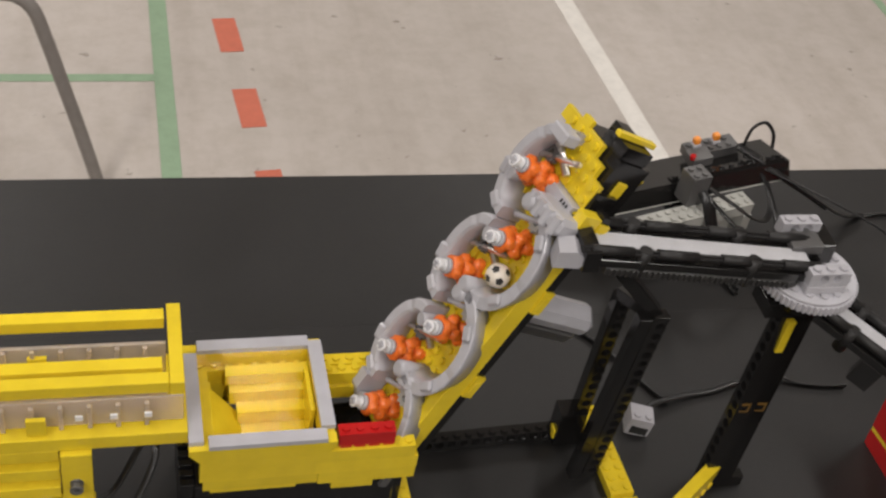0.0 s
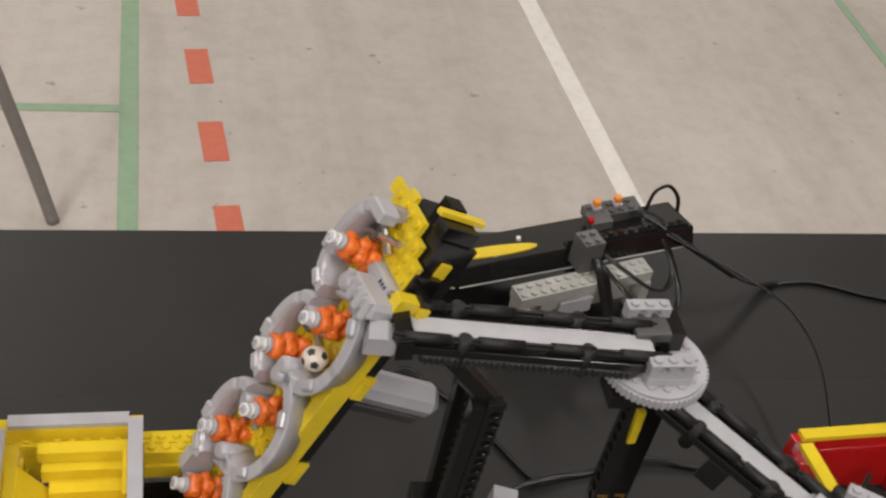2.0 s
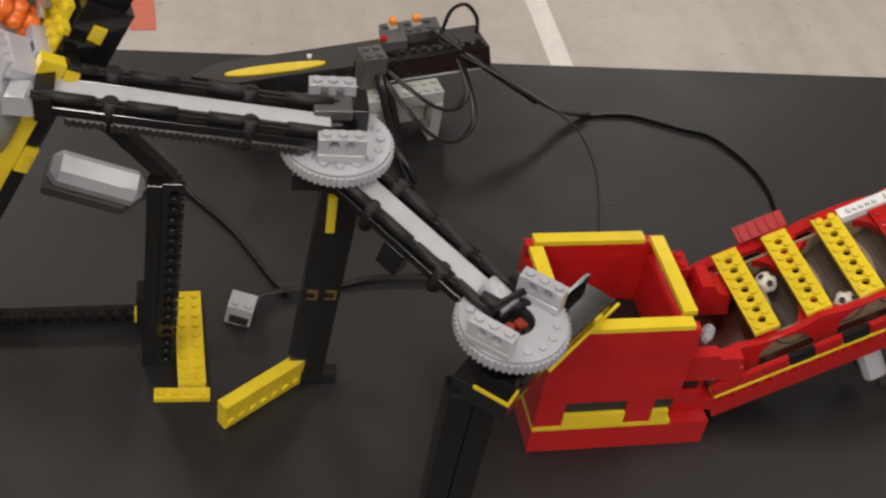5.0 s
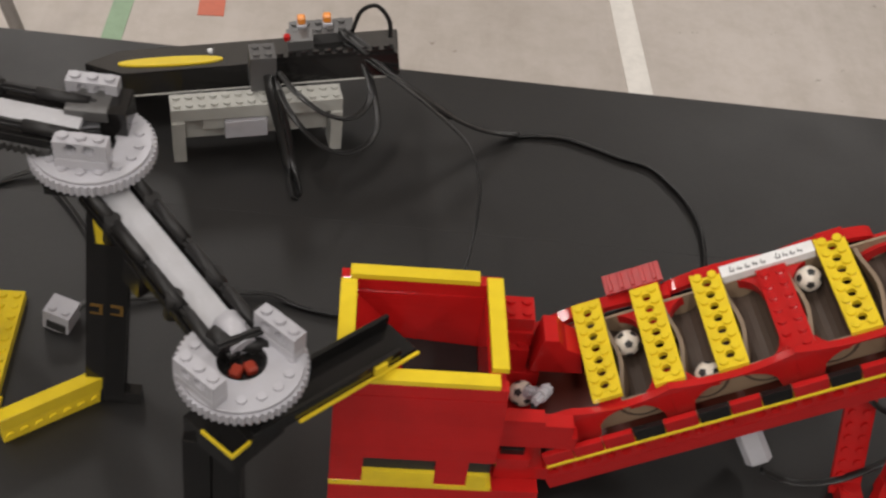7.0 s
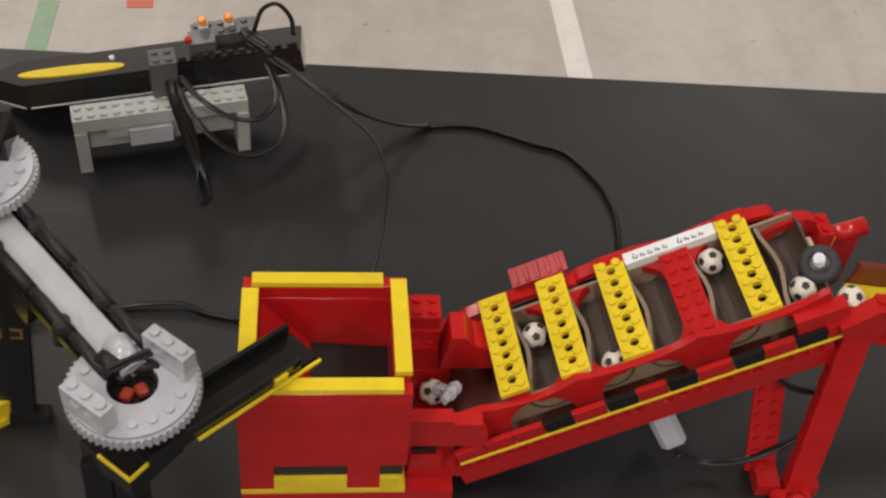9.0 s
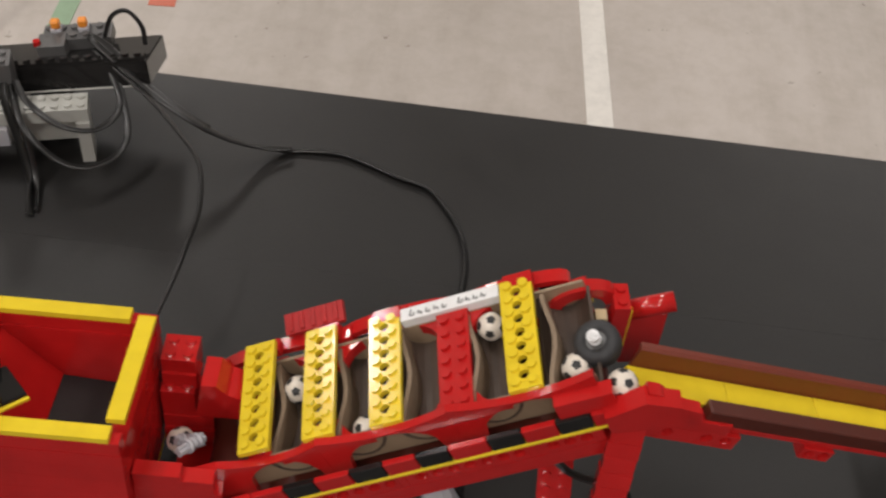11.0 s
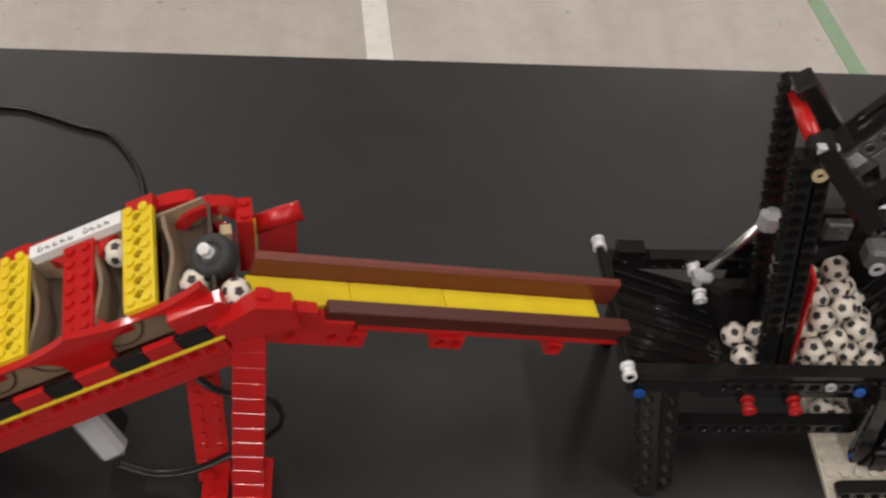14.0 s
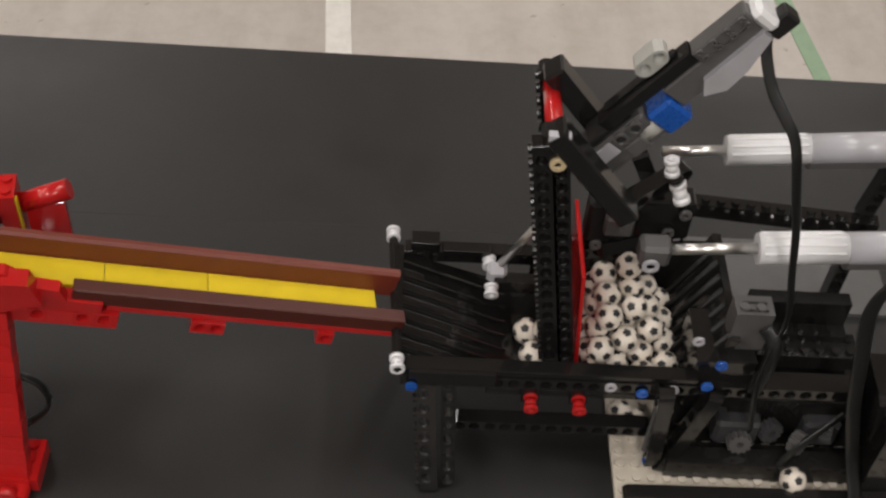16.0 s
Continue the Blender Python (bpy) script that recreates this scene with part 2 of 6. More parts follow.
def beam(bm, n, h=B, stud=True, holes=None, t=0.0078, zc=None, m=None, rounded=False):
    """A technic beam along x with round holes through y, from x = 0; holes: the x of each."""
    L = n * S
    zc = (0.0058 if h > 0.009 else h / 2) if zc is None else zc
    if holes is None:
        holes = [(k + 1) * S for k in range(n - 1)] if not rounded else [(k + 0.5) * S for k in range(n)]
    R, K = 0.00245, 12
    cells, x = [], 0.0
    for c in holes:
        if c - S / 2 > x + 1e-6:
            cells.append((x, c - S / 2, None))
        cells.append((max(x, c - S / 2), c + S / 2, c))
        x = c + S / 2
    if x < L - 1e-6:
        cells.append((x, L, None))

    def V(*p):
        return bm.verts.new(m @ Vector(p) if m is not None else p)

    def outline(x0, x1):
        pts = []
        left, right = x0 < 1e-6, x1 > L - 1e-6
        for k in range(K):
            a = 2 * math.pi * (k + 0.5) / K
            ca, sa = math.cos(a), math.sin(a)
            s = 1 / max(abs(ca), abs(sa))
            px, pz = (x0 + x1) / 2 + ca * s * (x1 - x0) / 2, h / 2 + sa * s * h / 2
            if rounded and ((left and ca < 0) or (right and ca > 0)):
                px, pz = (x0 + x1) / 2 + ca * (x1 - x0) / 2 * 1.0, h / 2 + sa * h / 2
            pts.append((px, pz))
        return pts
    for x0, x1, c in cells:
        if c is None:
            box(bm, x0, x1, -t / 2, t / 2, 0, h, m, 0.0002)
            continue
        out = outline(x0, x1)
        rings = {}
        for side in (-1, 1):
            y = side * t / 2
            o = [V(px, y, pz) for px, pz in out]
            i1 = [V(c + R * 1.25 * math.cos(2 * math.pi * (k + 0.5) / K), y, zc + R * 1.25 * math.sin(2 * math.pi * (k + 0.5) / K)) for k in range(K)]
            i2 = [V(c + R * 1.25 * math.cos(2 * math.pi * (k + 0.5) / K), y * 0.8, zc + R * 1.25 * math.sin(2 * math.pi * (k + 0.5) / K)) for k in range(K)]
            i3 = [V(c + R * math.cos(2 * math.pi * (k + 0.5) / K), y * 0.8, zc + R * math.sin(2 * math.pi * (k + 0.5) / K)) for k in range(K)]
            rings[side] = (o, i1, i2, i3)
            for a, b in ((o, i1), (i1, i2), (i2, i3)):
                for k in range(K):
                    q = (a[k], a[(k + 1) % K], b[(k + 1) % K], b[k])
                    bm.faces.new(q if side < 0 else tuple(reversed(q)))
        for k in range(K):
            q = (rings[-1][3][k], rings[-1][3][(k + 1) % K], rings[1][3][(k + 1) % K], rings[1][3][k])
            bm.faces.new(q)
            q = (rings[-1][0][k], rings[1][0][k], rings[1][0][(k + 1) % K], rings[-1][0][(k + 1) % K])
            bm.faces.new(q)
    if stud:
        for k in range(n):
            sx = (k + 0.5) * S
            cyl(bm, (sx, 0, h - 0.0002), (sx, 0, h + 0.0017), 0.0024, 10, m=m)
    return bm


def smooth_path(pts, per=8):
    """A rounded line through the points."""
    pts = [Vector(p) for p in pts]
    pts = [pts[0] * 2 - pts[1]] + pts + [pts[-1] * 2 - pts[-2]]
    out = []
    for i in range(1, len(pts) - 2):
        a, b, c, d = pts[i - 1:i + 3]
        for k in range(per):
            t = k / per
            out.append(0.5 * ((2 * b) + (c - a) * t + (2 * a - 5 * b + 4 * c - d) * t * t + (3 * b - a - 3 * c + d) * t ** 3))
    out.append(pts[-2])
    return out


def ribbon(bm, pts, w=0.0042, h=0.0016, per=8, up=(0, 0, 1), twist=0.0):
    """A flat cable along the points."""
    line = smooth_path(pts, per)
    prev = None
    for i, p in enumerate(line):
        d = (line[min(i + 1, len(line) - 1)] - line[max(i - 1, 0)]).normalized()
        side = d.cross(Vector(up))
        side = side.normalized() if side.length > 0.05 else d.orthogonal().normalized()
        top = side.cross(d)
        a = twist * i / max(1, len(line) - 1)
        s2, t2 = side * math.cos(a) + top * math.sin(a), top * math.cos(a) - side * math.sin(a)
        ring = [bm.verts.new(p + s2 * w / 2 * cx + t2 * h / 2 * cz) for cx, cz in ((-1, -0.4), (-0.7, -1), (0.7, -1), (1, -0.4), (1, 0.4), (0.7, 1), (-0.7, 1), (-1, 0.4))]
        if prev:
            for k in range(8):
                f = bm.faces.new((prev[k], ring[k], ring[(k + 1) % 8], prev[(k + 1) % 8]))
                f.smooth = True
        else:
            bm.faces.new(ring)
        prev = ring
    bm.faces.new(list(reversed(prev)))
    return bm


def frame_to(a, b, up=(0, 0, 1)):
    """A pose at a with x running to b and z as near to up as can be."""
    a, b = Vector(a), Vector(b)
    x = (b - a).normalized()
    y = Vector(up).cross(x).normalized()
    z = x.cross(y)
    m = Matrix((x, y, z)).transposed().to_4x4()
    m.translation = a
    return m


def prism(bm, outline, y0, y1, m=None):
    """A slab with the outline (x, z) between y0 and y1."""
    a = [bm.verts.new(m @ Vector((x, y0, z)) if m is not None else (x, y0, z)) for x, z in outline]
    b = [bm.verts.new(m @ Vector((x, y1, z)) if m is not None else (x, y1, z)) for x, z in outline]
    n = len(outline)
    fs = [bm.faces.new(a), bm.faces.new(list(reversed(b)))]
    for k in range(n):
        fs.append(bm.faces.new((a[k], b[k], b[(k + 1) % n], a[(k + 1) % n])))
    bmesh.ops.recalc_face_normals(bm, faces=fs)
    return bm


def at(m, x, y, z, rx=0, ry=0, rz=0):
    return m @ pose(x, y, z, rx, ry, rz)


def bricks(parent, mat, m, rows, name="brick"):
    """Bricks, plates and tiles: rows of x, y, z, nx, ny, height, studs."""
    for x, y, z, nx, ny, h, st in rows:
        part(name, brick(bmnew(), x, y, z, nx, ny, h, st), mat, parent, m=m)


def course(parent, mat, m, x, y, z, n, along="x", first=4, stud=False, h=B):
    """One course of 1-wide bricks, broken into pieces of four and six."""
    k, w = 0, first
    while k < n:
        w = min(w, n - k)
        if along == "x":
            part("brick", brick(bmnew(), x + k * S, y, z, w, 1, h, stud), mat, parent, m=m)
        else:
            part("brick", brick(bmnew(), x, y + k * S, z, 1, w, h, stud), mat, parent, m=m)
        k += w
        w = 6 if w == 4 else 4


def ball_mesh():
    bm = bmnew()
    bmesh.ops.create_icosphere(bm, subdivisions=4, radius=0.007)
    ico = bmesh.new()
    bmesh.ops.create_icosphere(ico, subdivisions=1, radius=1)
    dirs = [v.co.normalized() for v in ico.verts]
    ico.free()
    for f in bm.faces:
        f.smooth = True
        c = f.calc_center_median().normalized()
        f.material_index = 1 if max(c.dot(d) for d in dirs) > 0.952 else 0
    return mesh_of("soccer_ball", bm, [BALLWHITE, INK])


BALL = ball_mesh()


def soccer_ball(x, y, z, label="small white toy football with black spots"):
    ob = new("soccer_ball", BALL)
    r = random.Random(round(x * 9137 + y * 7919 + z * 5711, 4))
    ob.matrix_basis = BASE[0] @ pose(x, y, z, r.uniform(0, 360), r.uniform(0, 360), r.uniform(0, 360))
    return tagged(ob, label, "toy ball", "toy footballs")

# ---- the hall and the table ----
def build_hall():
    bm = bmnew()
    box(bm, -9, 11, -8, 12, FLOOR_Z - 0.2, FLOOR_Z, bev=0.001)
    solid("floor", bm, FLOORM, "pale beige sports hall floor with scuffs", "floor", kind="structure")
    for nm, dims in (("wall_north", (-9, 11, 12, 12.2)), ("wall_south", (-9, 11, -8.2, -8)), ("wall_west", (-9.2, -9, -8.2, 12.2)), ("wall_east", (11, 11.2, -8.2, 12.2))):
        bm = bmnew()
        box(bm, dims[0], dims[1], dims[2], dims[3], FLOOR_Z - 0.2, 5.2, bev=0.001)
        solid(nm, bm, WALLM, "plain painted sports hall wall", "wall", kind="structure")
    bm = bmnew()
    box(bm, -9.2, 11.2, -8.2, 12.2, 5.2, 5.4, bev=0.001)
    solid("ceiling", bm, WALLM, "plain pale sports hall ceiling", "ceiling", kind="structure")
    # court lines, painted on the floor, a hair proud of it
    z = FLOOR_Z

    def line(name, mat, label, pts, lift=0.0):
        bm = bmnew()
        vs = [bm.verts.new((x, y, z + 0.0012 + lift)) for x, y in pts] + [bm.verts.new((x, y, z - 0.001)) for x, y in pts]
        n = len(pts)
        fs = [bm.faces.new(vs[:n]), bm.faces.new(vs[n:][::-1])]
        for k in range(n):
            fs.append(bm.faces.new((vs[k], vs[k + n], vs[(k + 1) % n + n], vs[(k + 1) % n])))
        bmesh.ops.recalc_face_normals(bm, faces=fs)
        solid(name, bm, mat, label, "court line", kind="structure")

    def stripe(name, mat, label, a, b, w, lift=0.0):
        a, b = Vector((*a, 0)), Vector((*b, 0))
        s = (b - a).normalized().cross(Vector((0, 0, 1))) * w / 2
        line(name, mat, label, [(a + s)[:2], (b + s)[:2], (b - s)[:2], (a - s)[:2]], lift)
    stripe("court_line_green", L_GREEN, "straight green court line on the floor", (-0.135, 0.2), (-0.212, 6.0), 0.031)
    stripe("court_line_cross", L_GREEN, "thin green court line across the floor", (-2.2, 1.795), (-0.172, 1.822), 0.020)
    for k in range(9):
        y0 = 1.469 + 0.2165 * (k - 1)
        x0 = -0.001 - 0.0195 * (k - 1)
        stripe("court_dash", L_RED, "short red dash of a broken court line", (x0 + 0.005, y0), (x0 - 0.004, y0 + 0.105), 0.041)
    stripe("court_line_white", L_WHITE, "straight white court line on the floor", (0.765, 0.2), (0.365, 6.0), 0.039)
    stripe("court_line_far", L_GREEN, "green court line on the floor", (1.505, 0.8), (1.364, 1.826), 0.027)
    stripe("court_line_far", L_GREEN, "green court line on the floor", (1.3645, 1.826), (1.350, 2.6), 0.019)
    stripe("court_line_branch", L_GREEN, "thin green court line across the floor", (1.384, 1.823), (4.0, 1.823), 0.020)


def tube(bm, pts, r, per=8, n=12):
    """A round bent tube along the points."""
    line = smooth_path(pts, per)
    prev = None
    for i, p in enumerate(line):
        d = (line[min(i + 1, len(line) - 1)] - line[max(i - 1, 0)]).normalized()
        u = d.cross(Vector((0, 1, 0))).normalized()
        w = u.cross(d)
        ring = [bm.verts.new(p + r * (math.cos(2 * math.pi * k / n) * u + math.sin(2 * math.pi * k / n) * w)) for k in range(n)]
        if prev:
            for k in range(n):
                bm.faces.new((prev[k], ring[k], ring[(k + 1) % n], prev[(k + 1) % n])).smooth = True
        else:
            bm.faces.new(ring)
        prev = ring
    bm.faces.new(prev[::-1])
    return bm


def build_chair_frame():
    t = thing("chair", "grey bent steel tube frame of a chair on the hall floor", "chair", pose(-0.45, 1.55, FLOOR_Z))
    bm = tube(bmnew(), [(-0.2595, 1.5350, FLOOR_Z), (-0.282, 1.5405, -0.53), (-0.3045, 1.5460, -0.44), (-0.3270, 1.5515, -0.352), (-0.3370, 1.5540, -0.325), (-0.3520, 1.5570, -0.311), (-0.3800, 1.5600, -0.306), (-0.52, 1.57, -0.306), (-0.66, 1.58, -0.306), (-0.690, 1.582, -0.312), (-0.705, 1.584, -0.325), (-0.72, 1.59, -0.40), (-0.76, 1.60, FLOOR_Z)], 0.0098)
    part("tube_frame", bm, L_GREY, t)


def build_bag():
    bm = bmnew()
    bmesh.ops.create_cube(bm, size=1.0)
    for v in bm.verts:
        top = v.co.z > 0
        v.co = Vector((v.co.x * (0.26 if top else 0.34), v.co.y * (0.14 if top else 0.22), v.co.z * 0.28 + 0.14))
    bmesh.ops.bevel(bm, geom=list(bm.edges), offset=0.03, segments=3, affect="EDGES")
    solid("bag", bm, DBROWN, "dark brown bag standing on the hall floor", "bag", m=pose(1.735, 1.800, FLOOR_Z, 0, 0, 12))


def build_table():
    t = thing("table", "long black table with a seamed top", "table")
    for y0, y1, nm in ((0.6461, 0.8085, "far_panel"), (-0.145, 0.6460, "near_panel")):
        bm = bmnew()
        box(bm, -1.0, 1.9, y0, y1, -0.022, 0.0, bev=0.00008)
        part(nm, bm, TABLE, t)
    for x in (-0.95, 0.45, 1.85):
        for y in (-0.1, 0.6):
            bm = bmnew()
            cyl(bm, (x, y, FLOOR_Z), (x, y, -0.02), 0.014, 12)
            part("leg", bm, BLACK, t)


build_hall()
build_chair_frame()
build_bag()
build_table()

# ---- red ball hopper and lift ----
def rim(parent, m, z, mat, w, d, name="rim_tile"):
    """Four tiles laid like a pinwheel round an opening of w by d."""
    for x, y, nx, ny in ((0.0115, 0.0, 8, 1), (w - S, 0.0115, 1, 8), (w - 0.0115 - 8 * S, d - S, 8, 1), (0.0, d - 0.0115 - 8 * S, 1, 8)):
        part(name, brick(bmnew(), x, y, z, nx, ny, P, False), mat, parent, m=m)


def build_red_hopper():
    H0 = pose(0.2735, 0.4425, 0, 0, 0, 2.5) @ Matrix.Diagonal((1.062, 1, 1, 1))
    H = pose(0.2740, 0.4348, 0, -4.2, 0, 2.5) @ Matrix.Diagonal((1.062, 1, 1, 1))
    t = thing("ball_hopper", "red brick ball hopper with a yellow tiled rim", "ball hopper", H)
    bricks(t, RED, H, [(0, 0, 0, 6, 2, B, False), (6 * S, 0, 0, 7, 2, B, False), (0, 2 * S, 0, 2, 8, B, False), (11 * S, 2 * S, 0, 2, 8, B, False),
                       (0, 0, B, 7, 2, B, False), (7 * S, 0, B, 6, 2, B, False), (0, 2 * S, B, 2, 8, B, False), (11 * S, 2 * S, B, 2, 8, B, False)])
    part("floor_plate", brick(bmnew(), 0, -0.0006, 2 * B, 10, 10, P, False), YELLOW, t, "yellow plate showing as a thin edge", m=H)
    z = 2 * B + P
    G = at(H0, 0, 0, -B)
    # two low courses with the two slots, then closed courses
    for zz in (z, z + B):
        bricks(t, RED, H, [(0, 0, zz, 2, 1, B, False), (6.4 * S, 0, zz, 2, 1, B, False), (0, S, zz, 1, 8, B, False), (9 * S, 2 * S, zz, 1, 7, B, False), (0, 9 * S, zz, 10, 1, B, False)])
    bricks(t, YELLOW, H, [(2 * S, -0.001, z, 4.4, 1.1, B, False), (8.4 * S, -0.001, z, 1.2, 1.1, B, False)], "sill_brick")
    # black slabs just inside the slots paint the dark of their openings
    part("slot_back", box(bmnew(), 2 * S, 6.4 * S, 0.0014, 0.0105, z + B, z + 2 * B - 0.0002), INK, t, m=H)
    part("slot_back", box(bmnew(), 8.4 * S, 9.8 * S, 0.0014, 0.0105, z + B, z + 2 * B - 0.0002), INK, t, m=H)
    for k in range(2, 7):
        zz = z + k * B
        course(t, RED, H, 0, 0, zz, 10, "x", 4 + 2 * (k % 2))
        course(t, RED, H, 0, 9 * S, zz, 10, "x", 6 - 2 * (k % 2))
        course(t, RED, H, 0, S, zz, 8, "y", 4)
        course(t, RED, H, 9 * S, S, zz, 8, "y", 4)
    top = z + 7 * B
    rim(t, H, 0.0985, YELLOW, 0.08, 0.08)
    part("collar", box(bmnew(), 0.0002, 0.0798, 0.0002, 0.0072, top, 0.0985), RED, t, m=H)
    part("collar", box(bmnew(), 0.0002, 0.0798, 0.0728, 0.0798, top, 0.0985), RED, t, m=H)
    # sloped inside: black ramp and a red slope brick
    bm = prism(bmnew(), [(0.030, 0.0570), (0.0719, 0.0530), (0.0719, 0.0495), (0.030, 0.0530)], 0.0085, 0.0715)
    part("ramp", bm, MATTBLACK, t, "black sloping ramp inside the hopper", m=H)
    bm = prism(bmnew(), [(0.0085, 0.052), (0.0330, 0.052), (0.0330, 0.0575), (0.0085, 0.088)], 0.0085, 0.0715)
    part("slope_brick", bm, RED, t, m=H)
    # shoulder towards the lift
    bricks(t, RED, G, [(10.2 * S, 7 * S, 0.0288, 3, 3, B, False), (10.2 * S, 7.2 * S, 0.0384, 3, 3, B, False), (10.2 * S, 7.3 * S, 0.048, 2, 2.6, B, False), (10.2 * S, 7.3 * S, 0.0576, 2, 2.6, B, True),
                       (10.3 * S, 7.8 * S, 0.0672, 2, 2, B, False), (10.3 * S, 8 * S, 0.0768, 2, 2, B, True)])
    bricks(t, RED, G, [(9.9 * S, 0.6 * S, 0.054, 5, 1, B, False), (10.1 * S, 0.6 * S, 0.0636, 4.4, 1, B, False), (10.1 * S, 0.6 * S, 0.0732, 2.6, 1, P, False), (10.2 * S, 0.3 * S, 0.0288, 3, 2, B, False), (10.2 * S, 0.1 * S, 0.0384, 2, 1, B, False)])
    part("slope_brick", prism(bmnew(), [(0.099, 0.058), (0.126, 0.058), (0.1230, 0.074), (0.1150, 0.0775), (0.1100, 0.0840), (0.1030, 0.0840)], 0.052, 0.070), RED, t, m=G)
    # black filler drawn for the dark of a hole in the red wall
    part("black_block", box(bmnew(), 0.083, 0.095, 0.004, 0.012, 0.0395, 0.0525), BLACK, t, m=G)
    return t


def arch_bar(u0, u1, w0, w1, thick, y0, y1, m, n=14):
    """A curved bar that rises from w0 at both ends to w1 in the middle."""
    out, inn = [], []
    for k in range(n + 1):
        a = math.pi * k / n
        c, s = -math.cos(a), math.sin(a) ** 0.8
        out.append(((u0 + u1) / 2 + c * (u1 - u0) / 2, w0 + s * (w1 - w0)))
        inn.append(((u0 + u1) / 2 + c * ((u1 - u0) / 2 - thick), w0 + s * max(0.001, w1 - w0 - thick * 0.8)))
    return prism(bmnew(), out + inn[::-1], y0, y1, m)


def arch_wall(u0, u1, uc, half, n=24):
    """A wall piece with a half-moon opening, a little higher over its piers than over the opening."""
    bm = bmnew()
    us = sorted([u0 + (u1 - u0) * k / n for k in range(n + 1)] + [uc - half, uc + half])
    rows = []
    for u in us:
        f = (u - uc) / half
        lo = 0.0050 + 0.0172 * math.sqrt(max(0.0, 1 - f * f)) if abs(f) < 1 - 1e-6 else 0.0
        hi = 0.0231 + 0.0060 * min(1.0, abs(f) / 1.5) ** 2
        rows.append([bm.verts.new((u, y, w)) for y, w in ((0.0083, lo), (0.0125, lo), (0.0125, hi), (0.0083, hi))])
    fs = [bm.faces.new(rows[0]), bm.faces.new(rows[-1])]
    for a, b in zip(rows, rows[1:]):
        fs += [bm.faces.new((a[k], a[(k + 1) % 4], b[(k + 1) % 4], b[k])) for k in range(4)]
    bmesh.ops.recalc_face_normals(bm, faces=fs)
    return bm


def tech_plate(m):
    """A 2 x 8 plate with studs in two rows and seven round holes between them."""
    bm = bmnew()
    h, K, R = P, 10, 0.00245
    ys = [0.0] + [S * (k + 0.5) for k in range(8)] + [8 * S]
    for j in range(9):
        y0, y1 = ys[j], ys[j + 1]
        if j in (0, 8):
            box(bm, 0, 2 * S, y0, y1, 0, h, m, 0.0002)
            continue
        cy = (y0 + y1) / 2
        rings = []
        for z in (0, h):
            o, i = [], []
            for k in range(K * 2):
                a = 2 * math.pi * (k + 0.5) / (K * 2)
                ca, sa = math.cos(a), math.sin(a)
                s = 1 / max(abs(ca), abs(sa))
                o.append(bm.verts.new(m @ Vector((S + ca * s * S, cy + sa * s * S / 2, z))))
                i.append(bm.verts.new(m @ Vector((S + ca * R, cy + sa * R, z))))
            rings.append((o, i))
        n = K * 2
        for k in range(n):
            q = (k + 1) % n
            bm.faces.new((rings[1][0][k], rings[1][0][q], rings[1][1][q], rings[1][1][k]))
            bm.faces.new((rings[0][0][q], rings[0][0][k], rings[0][1][k], rings[0][1][q]))
            bm.faces.new((rings[0][0][k], rings[0][0][q], rings[1][0][q], rings[1][0][k]))
            bm.faces.new((rings[1][1][k], rings[1][1][q], rings[0][1][q], rings[0][1][k]))
    for i in range(2):
        for j in range(8):
            x, y = (i + 0.5) * S, (j + 0.5) * S
            cyl(bm, (x, y, h - 0.0002), (x, y, h + 0.0017), 0.0024, 10, m=m)
    return bm


def tyre(m, r, w, parent, hub=True):
    bm = bmnew()
    prof = [(0.45, -0.5), (0.8, -0.5), (0.95, -0.38), (1.0, -0.15), (1.0, 0.15), (0.95, 0.38), (0.8, 0.5), (0.45, 0.5)]
    n, prev, first = 24, None, None
    for k in range(n):
        a = 2 * math.pi * k / n
        ring = [bm.verts.new((r * p * math.cos(a), r * p * math.sin(a), w * q)) for p, q in prof]
        if prev:
            for j in range(len(prof)):
                f = bm.faces.new((prev[j], ring[j], ring[(j + 1) % len(prof)], prev[(j + 1) % len(prof)]))
                f.smooth = True
        first = first or ring
        prev = ring
    for j in range(len(prof)):
        bm.faces.new((prev[j], first[j], first[(j + 1) % len(prof)], prev[(j + 1) % len(prof)])).smooth = True
    ty = part("tyre", bm, RUBBER, parent, "black rubber tyre", m=m)
    if hub:
        part("rim", pipe(bmnew(), (0, 0, -w * 0.4), (0, 0, w * 0.4), r * 0.5, r * 0.18, 14), DGREY, ty, m=m)
    return ty


def cross_axle(bm, a, b, r=0.0024, m=None):
    """An axle of cross section."""
    f = frame_to(a, b, (0, 0, 1) if abs((Vector(b) - Vector(a)).normalized().z) < 0.95 else (1, 0, 0))
    L = (Vector(b) - Vector(a)).length
    f = f if m is None else m @ f
    box(bm, 0, L, -r, r, -r * 0.38, r * 0.38, f, 0.0002)
    box(bm, 0, L, -r * 0.38, r * 0.38, -r, r, f, 0.0002)
    return bm


def bush(bm, a, b, r=0.0037):
    """A bush: a tube with a collar at each end."""
    a, b = Vector(a), Vector(b)
    d = b - a
    pipe(bm, a, a + d * 0.28, r, r * 0.55, 16)
    pipe(bm, a + d * 0.28, a + d * 0.72, r * 0.82, r * 0.55, 16)
    pipe(bm, a + d * 0.72, b, r, r * 0.55, 16)
    return bm


U = frame_to((0.3882, 0.4512, 0.0278), (0.5739, 0.4778, 0.1140))


